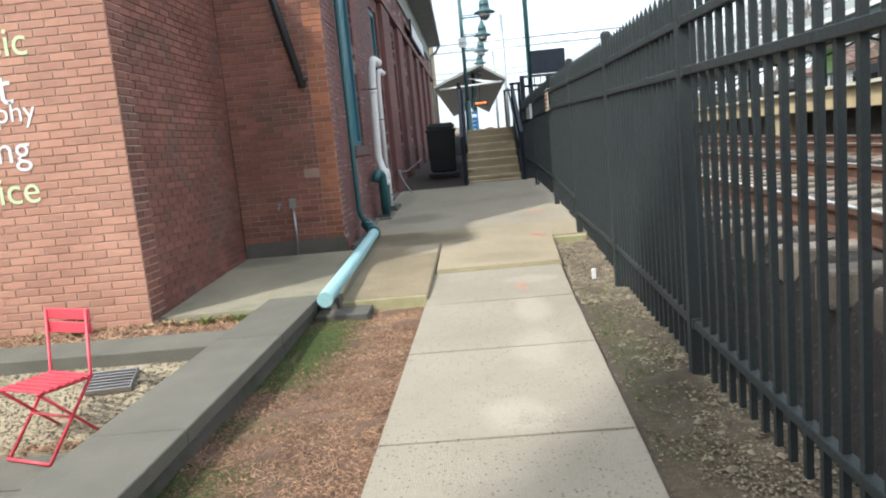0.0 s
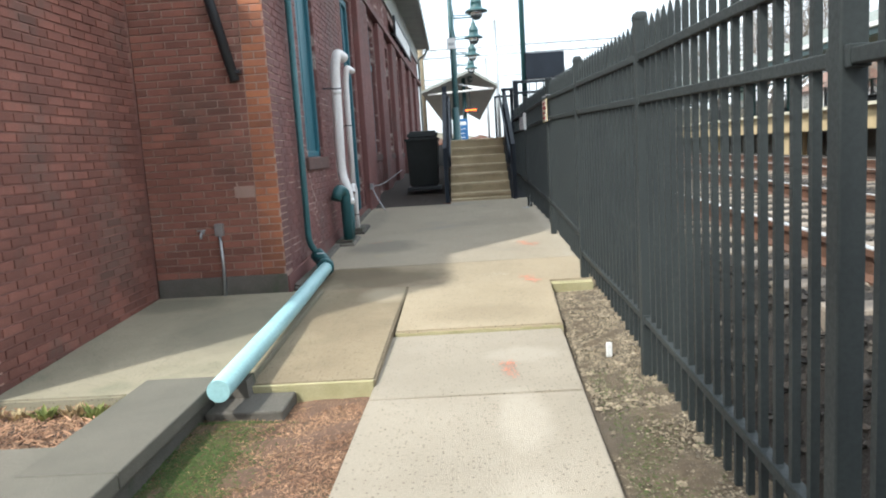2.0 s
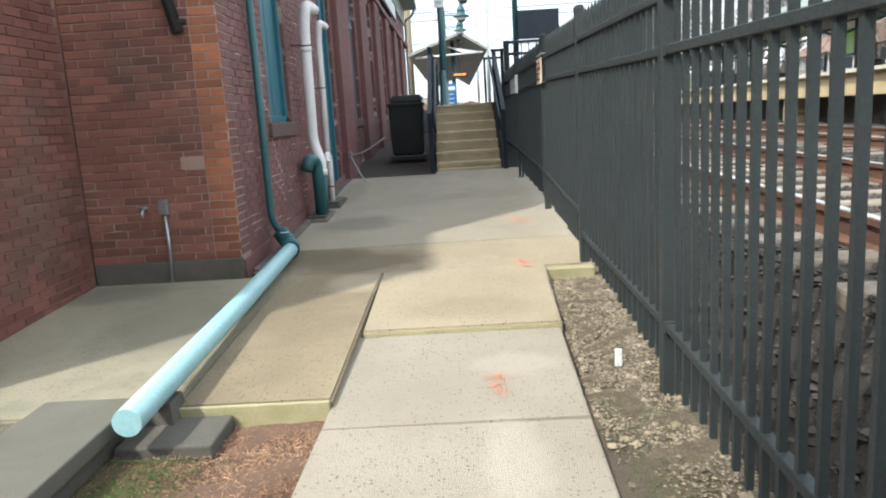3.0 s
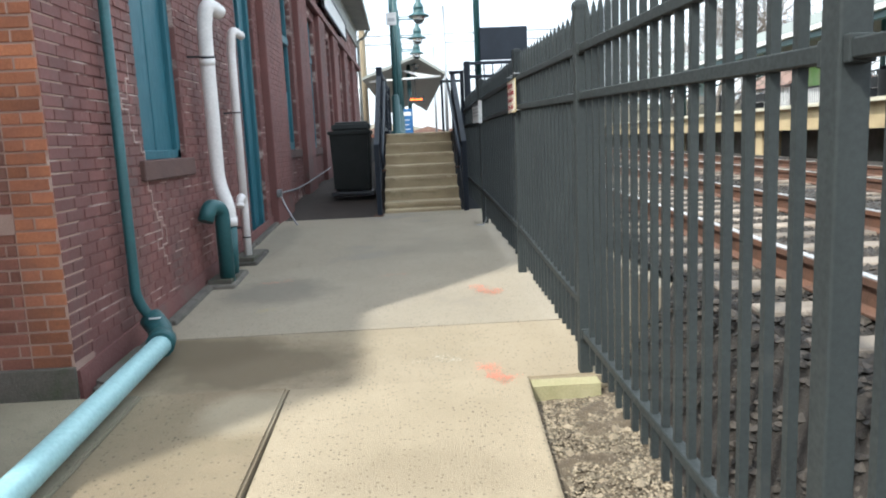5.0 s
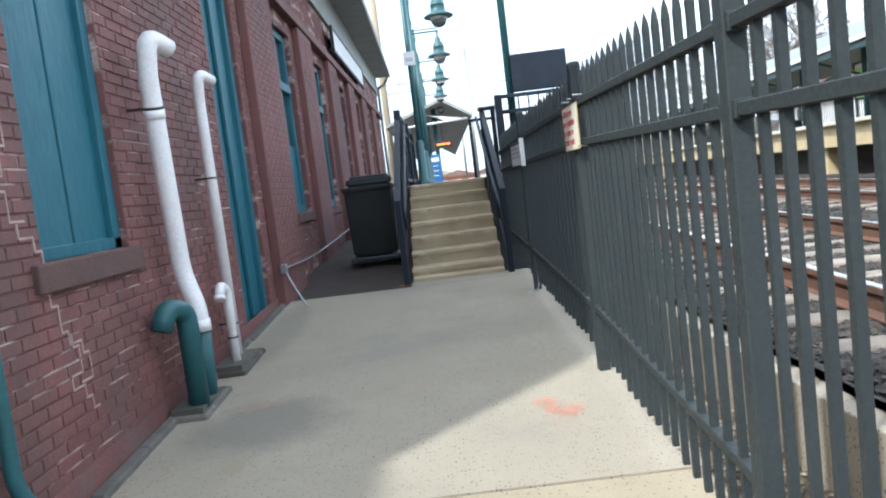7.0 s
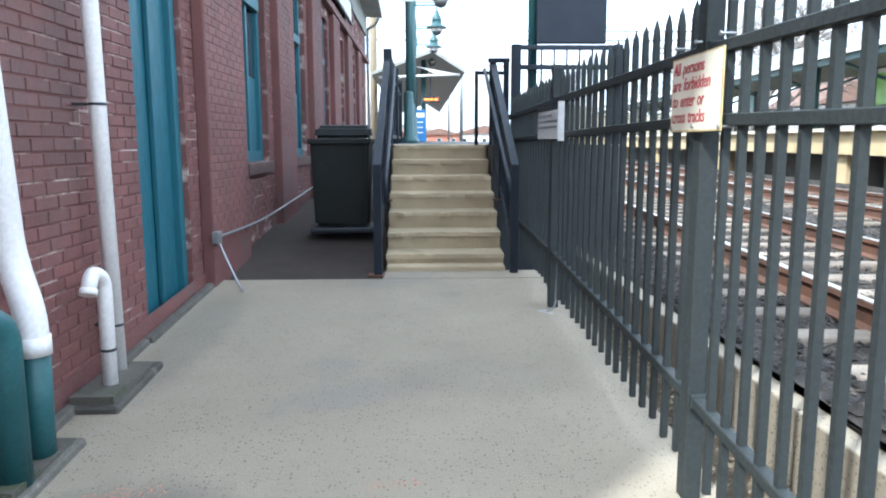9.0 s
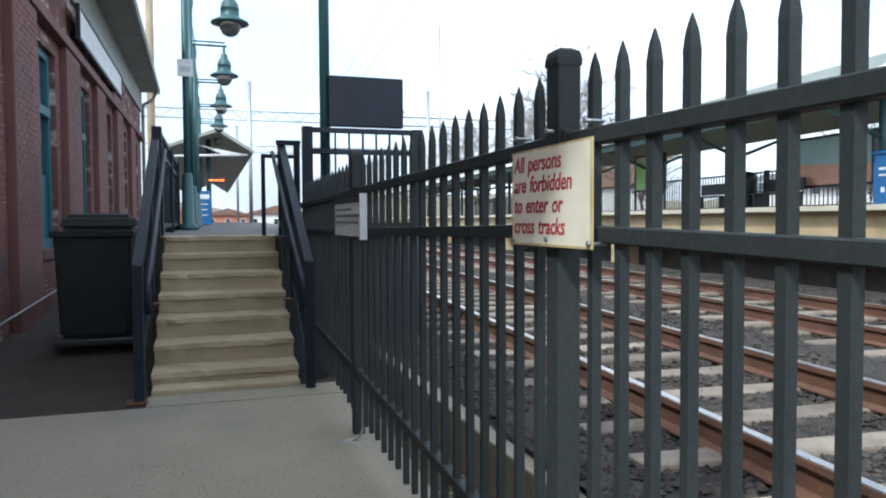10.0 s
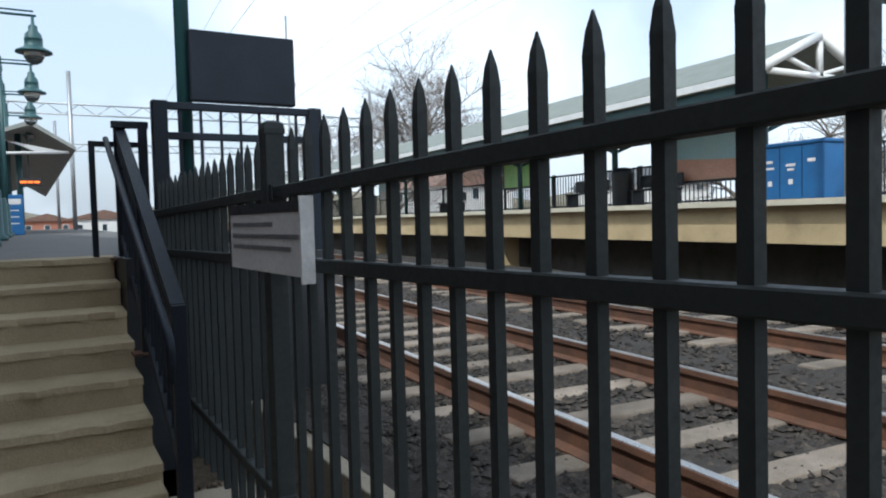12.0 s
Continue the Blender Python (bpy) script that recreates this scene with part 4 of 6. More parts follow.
# railing at the back of that platform
bm = B()
box(bm, -0.011, 0.011, -0.011, 0.011, 0, 1.02)
baluster = mesh("baluster", bm, BLACK)
for s in range(10):
    y0 = 13.5 + 4.2 * s
    rail = thing("platform_railing", "black steel railing at the back of the far platform", "railing", group="far platform railings")
    for z in (2.24, 3.24):
        spart("rail", PU + 4.6, PU + 4.65, y0, y0 + 4.1, z, z + 0.05, BLACK, rail)
    for k in range(28):
        y = y0 + 0.07 + k * 0.148
        o = part("baluster", baluster, BLACK, rail)
        o.location = (track_x(PU + 4.625, y), y, 2.22)
    for y in (y0, y0 + 4.1):
        boxpart("post", track_x(PU + 4.6, y), track_x(PU + 4.66, y), y - 0.03, y + 0.03, 2.14, 3.32, BLACK, rail)

# ---- loose ground: gravel by the fence, mulch by the low wall ----
def strip(name, label, category, material, x0, x1, y0, y1, zf, step=0.12, seed=2, rough=0.02):
    rng = random.Random(seed)
    nx, ny = max(2, int((x1 - x0) / step)), max(2, int((y1 - y0) / step))
    verts = [(x0 + (x1 - x0) * i / nx, y0 + (y1 - y0) * j / ny, 0) for i in range(nx + 1) for j in range(ny + 1)]
    verts = [(x, y, zf(x, y) + rng.uniform(-rough, rough)) for x, y, _ in verts]
    faces = [(i * (ny + 1) + j, (i + 1) * (ny + 1) + j, (i + 1) * (ny + 1) + j + 1, i * (ny + 1) + j + 1) for i in range(nx) for j in range(ny)]
    me = bpy.data.meshes.new(name)
    me.from_pydata(verts, [], faces)
    me.materials.append(material)
    for p in me.polygons:
        p.use_smooth = True
    return tagged(new(name, me), label, category, kind="structure")
def gravel_z(x, y):
    return 0.115 + 0.02 * math.sin(3 * y) * math.sin(5 * x) + 0.085 * min(1.0, max(0.0, (y - 6.3) / 1.9))
strip("gravel_strip", "strip of gravel and earth under the fence", "gravel", GRAVEL, 0.5, 1.62, -4, 8.60, gravel_z)
strip("gravel_shelf", "gravel between the fence and the track curb", "gravel", GRAVEL, 1.28, 1.95, 8.5, 24, lambda x, y: 0.16 + 0.02 * (y - 8.5) + 0.25 * (x - 1.28))
def mulch_z(x, y):
    return 0.10 + 0.015 * math.sin(2.3 * y + 4 * x)
strip("mulch_strip", "strip of dry brown mulch beside the low wall", "mulch", MULCH_BASE, -1.45, -0.40, -4, 6.14, mulch_z)
def on_gravel(r):
    y = r.uniform(0.5, 8.5)
    x = r.uniform(slab_edge(y)[1] + 0.03, 1.42)
    if y < 5.6 and r.random() < (0.30 if x > 0.96 + 0.1 * math.sin(4 * y) else 0.85):
        return None
    return (x, y, gravel_z(x, y) + 0.004)
scatter("gravel_stones", "loose tan and grey gravel stones", "gravel", PEBBLE, 34000, on_gravel, lambda r: r.uniform(0.008, 0.021) if r.random() < 0.985 else r.uniform(0.03, 0.06), 0.7, 5)
def on_shelf(r):
    x, y = r.uniform(1.3, 1.8), r.uniform(8.6, 16)
    return (x, y, 0.165 + 0.02 * (y - 8.5) + 0.25 * (x - 1.28))
scatter("shelf_stones", "loose gravel behind the fence", "gravel", PEBBLE, 2500, on_shelf, lambda r: r.uniform(0.02, 0.045), 0.7, 6)
def on_mulch(r):
    y = r.uniform(0.8, 6.12)
    x = r.uniform(-1.42, -0.50)
    if r.random() > 0.45 + 0.6 * (x + 1.42):
        return None
    return (x, y, mulch_z(x, y) + 0.006)
scatter("mulch_bits", "dry straw and bark bits on the mulch", "mulch", MULCH, 40000, on_mulch, lambda r: r.uniform(0.008, 0.032), 1, 8, blade=True)
def on_moss(r):
    y = r.uniform(0.8, 6.0)
    x = -1.42 + abs(r.gauss(0, 0.2))
    if r.random() < 0.28:
        x, y = max(-1.41, r.gauss(-1.2, 0.13)), min(5.7, r.gauss(5.1, 0.4))
        return (x, y, mulch_z(x, y) + 0.016)
    if math.sin(3.1 * y) + 0.7 * math.sin(7.3 * y + 1) + r.uniform(-0.8, 0.8) < -0.2:
        return None
    return (x, y, mulch_z(x, y) + 0.014)
scatter("moss_patches", "green moss and small weeds along the low wall", "moss", MOSS, 22000, on_moss, lambda r: r.uniform(0.008, 0.025), 1, 9, blade=True)
def on_weed(r):
    y = r.choice((2.9, 3.4, 3.6, 4.0, 4.3, 6.0, 5.3, 4.7, 5.0)) + r.gauss(0, 0.2)
    x = min(1.3, slab_edge(y)[1] + 0.06 + abs(r.gauss(0, 0.2)))
    return (x, y, gravel_z(x, y) + 0.012)
scatter("weed_patches", "low moss and weeds along the sidewalk edge", "moss", MOSS, 3000, on_weed, lambda r: r.uniform(0.007, 0.022), 1, 10, blade=True)
def on_patio(r):
    y = r.uniform(3.95, 4.70)
    return (r.uniform(-4.6, -1.86), y, -0.108 + (y - 3.93) * 0.38)
scatter("patio_pebbles", "small tan patio pebbles", "gravel", PEBBLE, 5000, on_patio, lambda r: r.uniform(0.012, 0.03), 0.6, 11)
def on_patio_leaf(r):
    return (-1.9 - abs(r.gauss(0, 0.5)), 3.93 + abs(r.gauss(0, 0.08)), -0.10)
scatter("patio_litter", "brown leaf litter along the pavers", "leaf litter", MULCH, 700, on_patio_leaf, lambda r: r.uniform(0.03, 0.08), 1, 12, blade=True)
def on_bed(r):
    return (r.uniform(-5, -1.86), r.uniform(5.14, 5.94), 0.178)
scatter("bed_litter", "dry leaves and bark over the planting bed", "leaf litter", MULCH, 4000, on_bed, lambda r: r.uniform(0.03, 0.09), 1, 13, blade=True)

def plant(x, y, z, material, n, h, spread, seed, label):
    rng = random.Random(seed)
    p = thing("bedding_plant", label, "plant", group="plants in the bed", at=(x, y, z))
    bm = B()
    for _ in range(n):
        a, s, t = rng.uniform(0, 6.28), rng.uniform(0.3, 1.0), rng.uniform(0.5, 1) * h
        d = Vector((math.cos(a), math.sin(a), 0))
        o = d.cross(Vector((0, 0, 1))) * 0.012
        base = d * spread * s * 0.4
        mid, tip = base + d * spread * 0.25 * s + Vector((0, 0, t * 0.65)), base + d * spread * 0.6 * s + Vector((0, 0, t))
        v = [bm.verts.new(q) for q in (base - o * 0.4, base + o * 0.4, mid + o, tip, mid - o)]
        bm.faces.new(v)
    part("leaves", bm, material, p)
for i, (x, y, n, h, sp, m) in enumerate([(-2.02, 5.75, 60, 0.10, 0.11, LEAF_GREEN), (-2.18, 5.80, 50, 0.09, 0.10, LEAF_DRY), (-2.33, 5.78, 50, 0.09, 0.1, LEAF_GREEN), (-2.5, 5.80, 40, 0.07, 0.09, LEAF_DRY), (-2.66, 5.83, 36, 0.07, 0.09, LEAF_DRY), (-2.85, 5.8, 30, 0.06, 0.08, LEAF_DRY), (-3.42, 5.75, 90, 0.20, 0.12, MOSS), (-1.92, 5.92, 40, 0.08, 0.08, LEAF_GREEN), (-3.75, 5.7, 20, 0.06, 0.08, LEAF_DRY)]):
    plant(x, y, 0.165, m, n, h, sp, 20 + i, "low clump of yellow-green leaves in the bed" if m is LEAF_GREEN else ("dark green leafy weed beside the wall" if m is MOSS else "pale withered clump in the bed"))

# ---- pale pipe lying on the ground and its downspout ----
dp = thing("downspout", "green painted downspout with a pale teal pipe lying along the ground", "drain pipe")
bm = B()
tube(bm, bend([(-1.53, 9.42, 4.4), (-1.53, 9.42, 0.70), (-1.44, 9.46, 0.53)], 6), 0.034, 12)
part("pipe", bm, GREEN_PVC, dp)
bm = B()
tube(bm, bend([(-1.47, 9.48, 0.56), (-1.40, 9.42, 0.50), (-1.345, 9.30, 0.45)], 6), 0.078, 14)
tube(bm, [(-1.352, 9.32, 0.455), (-1.335, 9.22, 0.44)], 0.088, 14)
part("elbow", bm, GREEN_PVC, dp, "dark green elbow with a worn white mark")
bm = B()
box(bm, -1.45, -1.38, 9.38, 9.44, 0.575, 0.582)
part("mark", bm, WHITE, dp)
bm = B()
a, b = Vector((-1.335, 9.26, 0.44)), Vector((-1.265, 5.67, 0.325))
rings = tube(bm, [a, a.lerp(b, 0.5) + Vector((0.012, 0, 0)), b], 0.066, 18, cap=False)
inner = tube(bm, [b, b + (a - b).normalized() * 0.02], 0.060, 18, cap=False)
for k in range(18):
    bm.faces.new((rings[-1][k], rings[-1][(k + 1) % 18], inner[0][(k + 1) % 18], inner[0][k]))
gp = part("ground_pipe", bm, TEAL_PIPE, dp, "long pale teal pipe with an open end")
bm = B()
d = (a - b).normalized()
tube(bm, [b + d * 0.012, b + d * 1.0], 0.0595, 18, cap=False)
part("pipe_inside", bm, PIPE_INSIDE, gp, "dark green inside")
bm = B()
hexa(bm, [(-1.40, 6.0, 0.1), (-1.20, 6.0, 0.1), (-1.20, 6.2, 0.1), (-1.40, 6.2, 0.1), (-1.37, 6.02, 0.27), (-1.22, 6.02, 0.27), (-1.22, 6.18, 0.27), (-1.37, 6.18, 0.27)])
part("support", bm, STONE_DARK, dp)
# dark stone stands in for the shaded slab edge below the pipe
foot = thing("foundation_stone", "flat dark slab for the shaded concrete edge under the pipe's open end", "stone", at=(-1.16, 5.93, 0.09))
boxpart("stone", -0.235, 0.22, -0.17, 0.17, 0, 0.075, STONE_DARK, foot, 0.012)

# ---- white vent pipes on the wall ----
vent = thing("vent_pipe", "thick white plastic vent pipe with a hooked top", "vent pipe", group="vent pipes on the wall")
bm = B()
tube(bm, bend([(-1.30, 11.36, 2.84), (-1.37, 11.20, 2.90), (-1.41, 11.22, 2.68), (-1.47, 11.45, 1.36), (-1.39, 11.42, 1.12), (-1.39, 11.42, 0.95)], 6), 0.062, 16)
pv = part("pipe", bm, WHITE_PVC, vent)
bm = B()
tube(bm, [(-1.4205, 11.259, 2.45), (-1.4235, 11.271, 2.39)], 0.068, 16)
part("coupling", bm, WHITE_PVC, pv)
bm = B()
tube(bm, [(-1.39, 11.42, 0.95), (-1.39, 11.42, 1.03)], 0.070, 16)
part("coupling", bm, WHITE_PVC, pv)
bm = B()
tube(bm, [(-1.4195, 11.255, 2.468), (-1.4205, 11.259, 2.452)], 0.0695, 16)
box(bm, WX, -1.42, 11.25, 11.27, 2.452, 2.468)
part("clamp", bm, BLACK, vent)
bm = B()
tube(bm, [(-1.39, 11.42, 0.98), (-1.42, 11.45, 0.40)], 0.064, 16)
part("riser", bm, GREEN_PVC, vent, "dark green pipe out of the ground")
vent2 = thing("vent_hook", "dark green hooked pipe out of the ground beside the vent pipe", "vent pipe", group="vent pipes on the wall")
bm = B()
tube(bm, bend([(-1.40, 11.22, 0.38), (-1.41, 11.24, 1.13), (-1.46, 11.05, 1.17), (-1.49, 11.0, 1.04)], 6), 0.068, 16)
part("pipe", bm, GREEN_PVC, vent2)
vent3 = thing("vent_pipe", "slim white plastic vent pipe with a hooked top", "vent pipe", group="vent pipes on the wall")
bm = B()
tube(bm, bend([(-1.36, 12.42, 2.79), (-1.42, 12.26, 2.84), (-1.455, 12.32, 2.64), (-1.49, 12.454, 0.46)], 6), 0.043, 14)
p3 = part("pipe", bm, WHITE_PVC, vent3)
bm = B()
for z in (2.02, 0.82):
    f = (z - 0.46) / 2.18
    cx, cy = -1.49 + 0.035 * f, 12.454 - 0.134 * f
    tube(bm, [(cx, cy, z - 0.007), (cx, cy, z + 0.007)], 0.0465, 14)
    box(bm, WX, cx, cy - 0.01, cy + 0.01, z - 0.007, z + 0.007)
part("clamp", bm, BLACK, vent3)
vent4 = thing("vent_hook", "short white hooked vent pipe", "vent pipe", group="vent pipes on the wall")
bm = B()
tube(bm, bend([(-1.43, 12.20, 0.42), (-1.42, 12.18, 1.13), (-1.43, 12.07, 1.18), (-1.43, 12.02, 1.08)], 6), 0.038, 14)
p4 = part("pipe", bm, WHITE_PVC, vent4)
bm = B()
tube(bm, [(-1.4265, 12.193, 0.74), (-1.4263, 12.1925, 0.755)], 0.042, 14)
part("clamp", bm, BLACK, p4)
bm = B()
tube(bm, [(-1.43, 12.032, 1.10), (-1.43, 12.018, 1.072)], 0.044, 14)
part("coupling", bm, WHITE_PVC, p4)

# concrete edging at the wall's foot
edging = thing("wall_edging", "cracked concrete edging along the foot of the wall", "curb")
rng = random.Random(31)
y = 8.75
while y < 14.6:
    L_ = rng.uniform(0.5, 0.9)
    b = min(14.68, y + L_)
    w = rng.uniform(0.09, 0.13)
    bm = B()
    hexa(bm, [(WX + 0.03, y, walk_z(y) - 0.05), (WX + w, y, walk_z(y) - 0.05), (WX + w + rng.uniform(-0.01, 0.01), b - 0.01, walk_z(b) - 0.05), (WX + 0.03, b - 0.01, walk_z(b) - 0.05),
              (WX + 0.03, y, walk_z(y) + 0.055), (WX + w - 0.02, y, walk_z(y) + 0.05), (WX + w - 0.02, b - 0.01, walk_z(b) + 0.05), (WX + 0.03, b - 0.01, walk_z(b) + 0.055)])
    bmesh.ops.bevel(bm, geom=list(bm.edges), offset=0.008, segments=1, affect="EDGES")
    part("edging_piece", bm, EDGE_DARK, edging)
    y = b
for a, b, w in ((11.05, 11.65, 0.30), (11.95, 12.62, 0.31)):
    bm = B()
    hexa(bm, [(WX + 0.03, a, walk_z(a) - 0.05), (WX + w, a, walk_z(a) - 0.05), (WX + w, b, walk_z(b) - 0.05), (WX + 0.03, b, walk_z(b) - 0.05),
              (WX + 0.03, a, walk_z(a) + 0.05), (WX + w - 0.01, a + 0.01, walk_z(a) + 0.05), (WX + w - 0.01, b - 0.01, walk_z(b) + 0.05), (WX + 0.03, b, walk_z(b) + 0.05)])
    bmesh.ops.bevel(bm, geom=list(bm.edges), offset=0.01, segments=1, affect="EDGES")
    part("pipe_base", bm, EDGE_DARK, edging, "rough concrete collar round the pipes")
    boxpart("pit_fill", WX + 0.05, WX + w - 0.04, a + 0.04, b - 0.04, walk_z(a), walk_z(b) + 0.056, STONE_DARK, edging)
bm = B()
hexa(bm, [(-1.575, 8.82, 0.30), (-1.50, 8.80, 0.30), (-1.44, 9.35, 0.33), (-1.53, 9.35, 0.33), (-1.575, 8.82, 0.36), (-1.52, 8.80, 0.35), (-1.46, 9.35, 0.40), (-1.53, 9.35, 0.41)])
part("loose_piece", bm, STONE_DARK, edging, "loose slate piece leaning on the wall")

# ---- things on the end wall ----
dark = thing("dark_downpipe", "black cut-off downpipe on the brick end wall", "drain pipe")
bm = B()
tube(bm, [(-2.42, 8.60, 4.6), (-1.90, 8.60, 2.33)], 0.045, 12)
part("pipe", bm, BLACK, dark)
boxpart("bracket", -1.96, -1.84, 8.57, 8.645, 2.40, 2.43, BLACK, dark)
outlet = thing("conduit_box", "small grey outlet box with a conduit to the ground", "conduit")
boxpart("box", -2.235, -2.155, 8.58, 8.64, 0.90, 1.02, METAL, outlet, 0.006)
bm = B()
tube(bm, [(-2.195, 8.61, 0.90), (-2.19, 8.61, 0.6), (-2.20, 8.60, 0.28)], 0.017, 8)
part("conduit", bm, METAL, outlet)
tap = thing("wall_tap", "small brass garden tap on the brick wall", "tap")
bm = B()
tube(bm, bend([(-2.36, 8.64, 0.94), (-2.36, 8.57, 0.94), (-2.36, 8.55, 0.89)]), 0.014, 8)
tube(bm, [(-2.40, 8.59, 0.965), (-2.32, 8.59, 0.965)], 0.01, 6)
part("spout", bm, METAL, tap)
boxpart("patch", -2.02, -1.82, 8.632, 8.6445, 1.25, 1.36, MORTAR, tagged(new("mortar_patch"), "pale mortar patch on the brick wall", "patch"))

# painted words on the sunlit face
MINT = mat("pale_green_letter_paint", (0.62, 0.72, 0.42), (0.55, 0.65, 0.38), 0.7, 8, 80, 0.1)
words = thing("painted_words", "painted white and pale green words on the brick face", "lettering")
for text, x, z, size, m in (("sic", -3.56, 2.56, 0.34, MINT), ("t", -3.76, 2.17, 0.42, WHITE), ("phy", -3.59, 2.02, 0.25, WHITE), ("ng", -3.69, 1.68, 0.34, WHITE), ("ice", -3.66, 1.33, 0.34, MINT)):
    write("letters", text, size, m, words, pose(x, 5.948, z, 90, 0, 0), align="RIGHT")

# ---- patio furniture ----
def tube_part(name, pts, r, material, parent, n=8, label=""):
    bm = B()
    tube(bm, pts, r, n)
    return part(name, bm, material, parent, label)
chair = thing("folding_chair", "red painted folding bistro chair with slatted seat", "chair", at=(-2.60, 3.98, -0.12))
chair.rotation_euler, chair.scale = (0, 0, radians(158)), (0.94, 0.94, 0.94)   # faces along its own +y
for s in (-0.19, 0.19):
    tube_part("back_leg", [(s, -0.20, 0.88), (s, -0.16, 0.45), (s, 0.22, 0.0)], 0.011, RED_CHAIR, chair)
    tube_part("front_leg", [(s * 0.92, 0.20, 0.45), (s * 0.92, -0.24, 0.0)], 0.011, RED_CHAIR, chair)
    tube_part("seat_rail", [(s * 0.95, -0.18, 0.44), (s * 0.95, 0.22, 0.45)], 0.010, RED_CHAIR, chair)
for y in (0.22, -0.24):
    tube_part("foot_bar", [(-0.2, y, 0.012), (0.2, y, 0.012)], 0.011, RED_CHAIR, chair)
tube_part("cross_bar", [(-0.19, 0.02, 0.24), (0.19, 0.02, 0.24)], 0.009, RED_CHAIR, chair)
for k in range(7):
    boxpart("seat_slat", -0.2, 0.2, -0.17 + k * 0.056, -0.17 + k * 0.056 + 0.034, 0.452, 0.466, RED_CHAIR, chair, 0.004)
for z in (0.72, 0.81):
    boxpart("back_slat", -0.21, 0.21, -0.215, -0.20, z, z + 0.075, RED_CHAIR, chair, 0.006)
grate = thing("drain_grate", "grey metal drain grate lying on the patio pebbles", "drain grate", at=(-2.50, 4.48, 0.115))
grate.rotation_euler = (radians(20), 0, radians(8))
for k in range(7):
    boxpart("bar", -0.15, 0.15, -0.1 + k * 0.033, -0.085 + k * 0.033, 0, 0.03, METAL, grate)
boxpart("frame", -0.16, -0.15, -0.11, 0.12, 0, 0.032, METAL, grate)
boxpart("frame", 0.15, 0.16, -0.11, 0.12, 0, 0.032, METAL, grate)

# ---- paint marks and stains on the paving ----
def splat(name, label, material, cx, cy, pts, width, seed):
    """A sprayed mark: short overlapping dabs along a line, thin on the surface."""
    rng = random.Random(seed)
    bm = B()
    for (x0, y0), (x1, y1) in zip(pts, pts[1:]):
        n = 90
        for k in range(n):
            x = cx + x0 + (x1 - x0) * k / (n - 1) + rng.gauss(0, 0.62 * width)
            y = cy + y0 + (y1 - y0) * k / (n - 1) + rng.gauss(0, 0.75 * width)
            r = width * rng.uniform(0.04, 0.15)
            vs = []
            up = 0.036 if 7.2 < y < 8.62 else (0.021 if y < 9.67 and y > 8.62 else (0.016 if y >= 9.67 else 0.001))
            if 5.87 < y < 7.19:
                up = 0.16 + 0.0334 * (y - 5.87) / 1.32 - walk_z(y) + 0.003
            for a in range(7):
                q = rng.uniform(0.6, 1.2)
                X_, Y_ = x + r * q * math.cos(a * 0.898), y + 1.3 * r * q * math.sin(a * 0.898)
                vs.append(bm.verts.new((X_, Y_, walk_z(Y_) + up + 0.003 + 0.00002 * k)))
            bm.faces.new(vs)
    thing(name, label, "paint mark", bm, material, group="paint marks on the paving")
splat("paint_mark", "red sprayed zigzag on the concrete", RED_SPRAY, 0.75, 8.70, [(-0.10, 0.13), (-0.01, 0.12), (0.0, -0.03), (-0.03, -0.02), (0.03, -0.16), (0.10, -0.04)], 0.040, 1)
splat("paint_mark", "red sprayed mark on the sidewalk slab", RED_SPRAY, 0.38, 6.28, [(-0.05, 0.10), (0.03, 0.14), (0.0, 0.0), (0.02, -0.13)], 0.036, 2)
splat("paint_mark", "red sprayed zigzag on the concrete", RED_SPRAY, 0.87, 10.55, [(-0.1, 0.14), (-0.02, 0.13), (-0.03, -0.02), (0.06, -0.10), (0.11, 0.0)], 0.045, 3)
splat("paint_mark", "faint red sprayed mark on grey concrete", RED_SPRAY, -0.98, 11.18, [(-0.13, -0.03), (0.16, 0.05)], 0.035, 4)
splat("paint_mark", "faint red sprayed mark on grey concrete", RED_SPRAY, 0.1, 11.22, [(-0.12, 0.0), (0.12, 0.03)], 0.025, 5)
splat("paint_mark", "faded yellow sprayed spot on grey concrete", YELLOW_SPRAY, -0.88, 10.27, [(-0.05, 0), (0.05, 0.02)], 0.045, 6)
splat("paint_mark", "faded white arrow on the concrete", WHITE_SPRAY, 0.40, 8.95, [(-0.12, 0.02), (0.14, 0.0), (0.0, 0.12)], 0.035, 7)
splat("paint_mark", "faded white smear on the sidewalk slab", WHITE_SPRAY, 0.25, 3.2, [(-0.12, 0.0), (0.0, 0.06), (0.1, -0.02)], 0.05, 8)
block = thing("plastic_stake", "short white plastic stake lying in the gravel", "stake", at=(1.08, 6.62, 0.12))
boxpart("stake", -0.02, 0.02, -0.012, 0.012, 0, 0.10, WHITE, block, 0.006)

# cable on the wall by the stairs
cable = thing("hanging_cable", "loose grey cable sagging along the wall to the ground", "cable")
tube_part("cable", bend([(-1.24, 14.30, 0.61), (-1.38, 14.42, 0.82), (-1.47, 14.44, 1.04), (-1.465, 16.0, 1.00), (-1.46, 18.2, 1.07), (-1.465, 20.6, 1.16)], 4), 0.011, METAL, cable, 6)
boxpart("junction", -1.50, -1.44, 14.39, 14.49, 0.99, 1.09, METAL, cable, 0.008)
tie_wire = thing("bent_wire", "bent metal anchor strap at the foot of the fence", "strap")
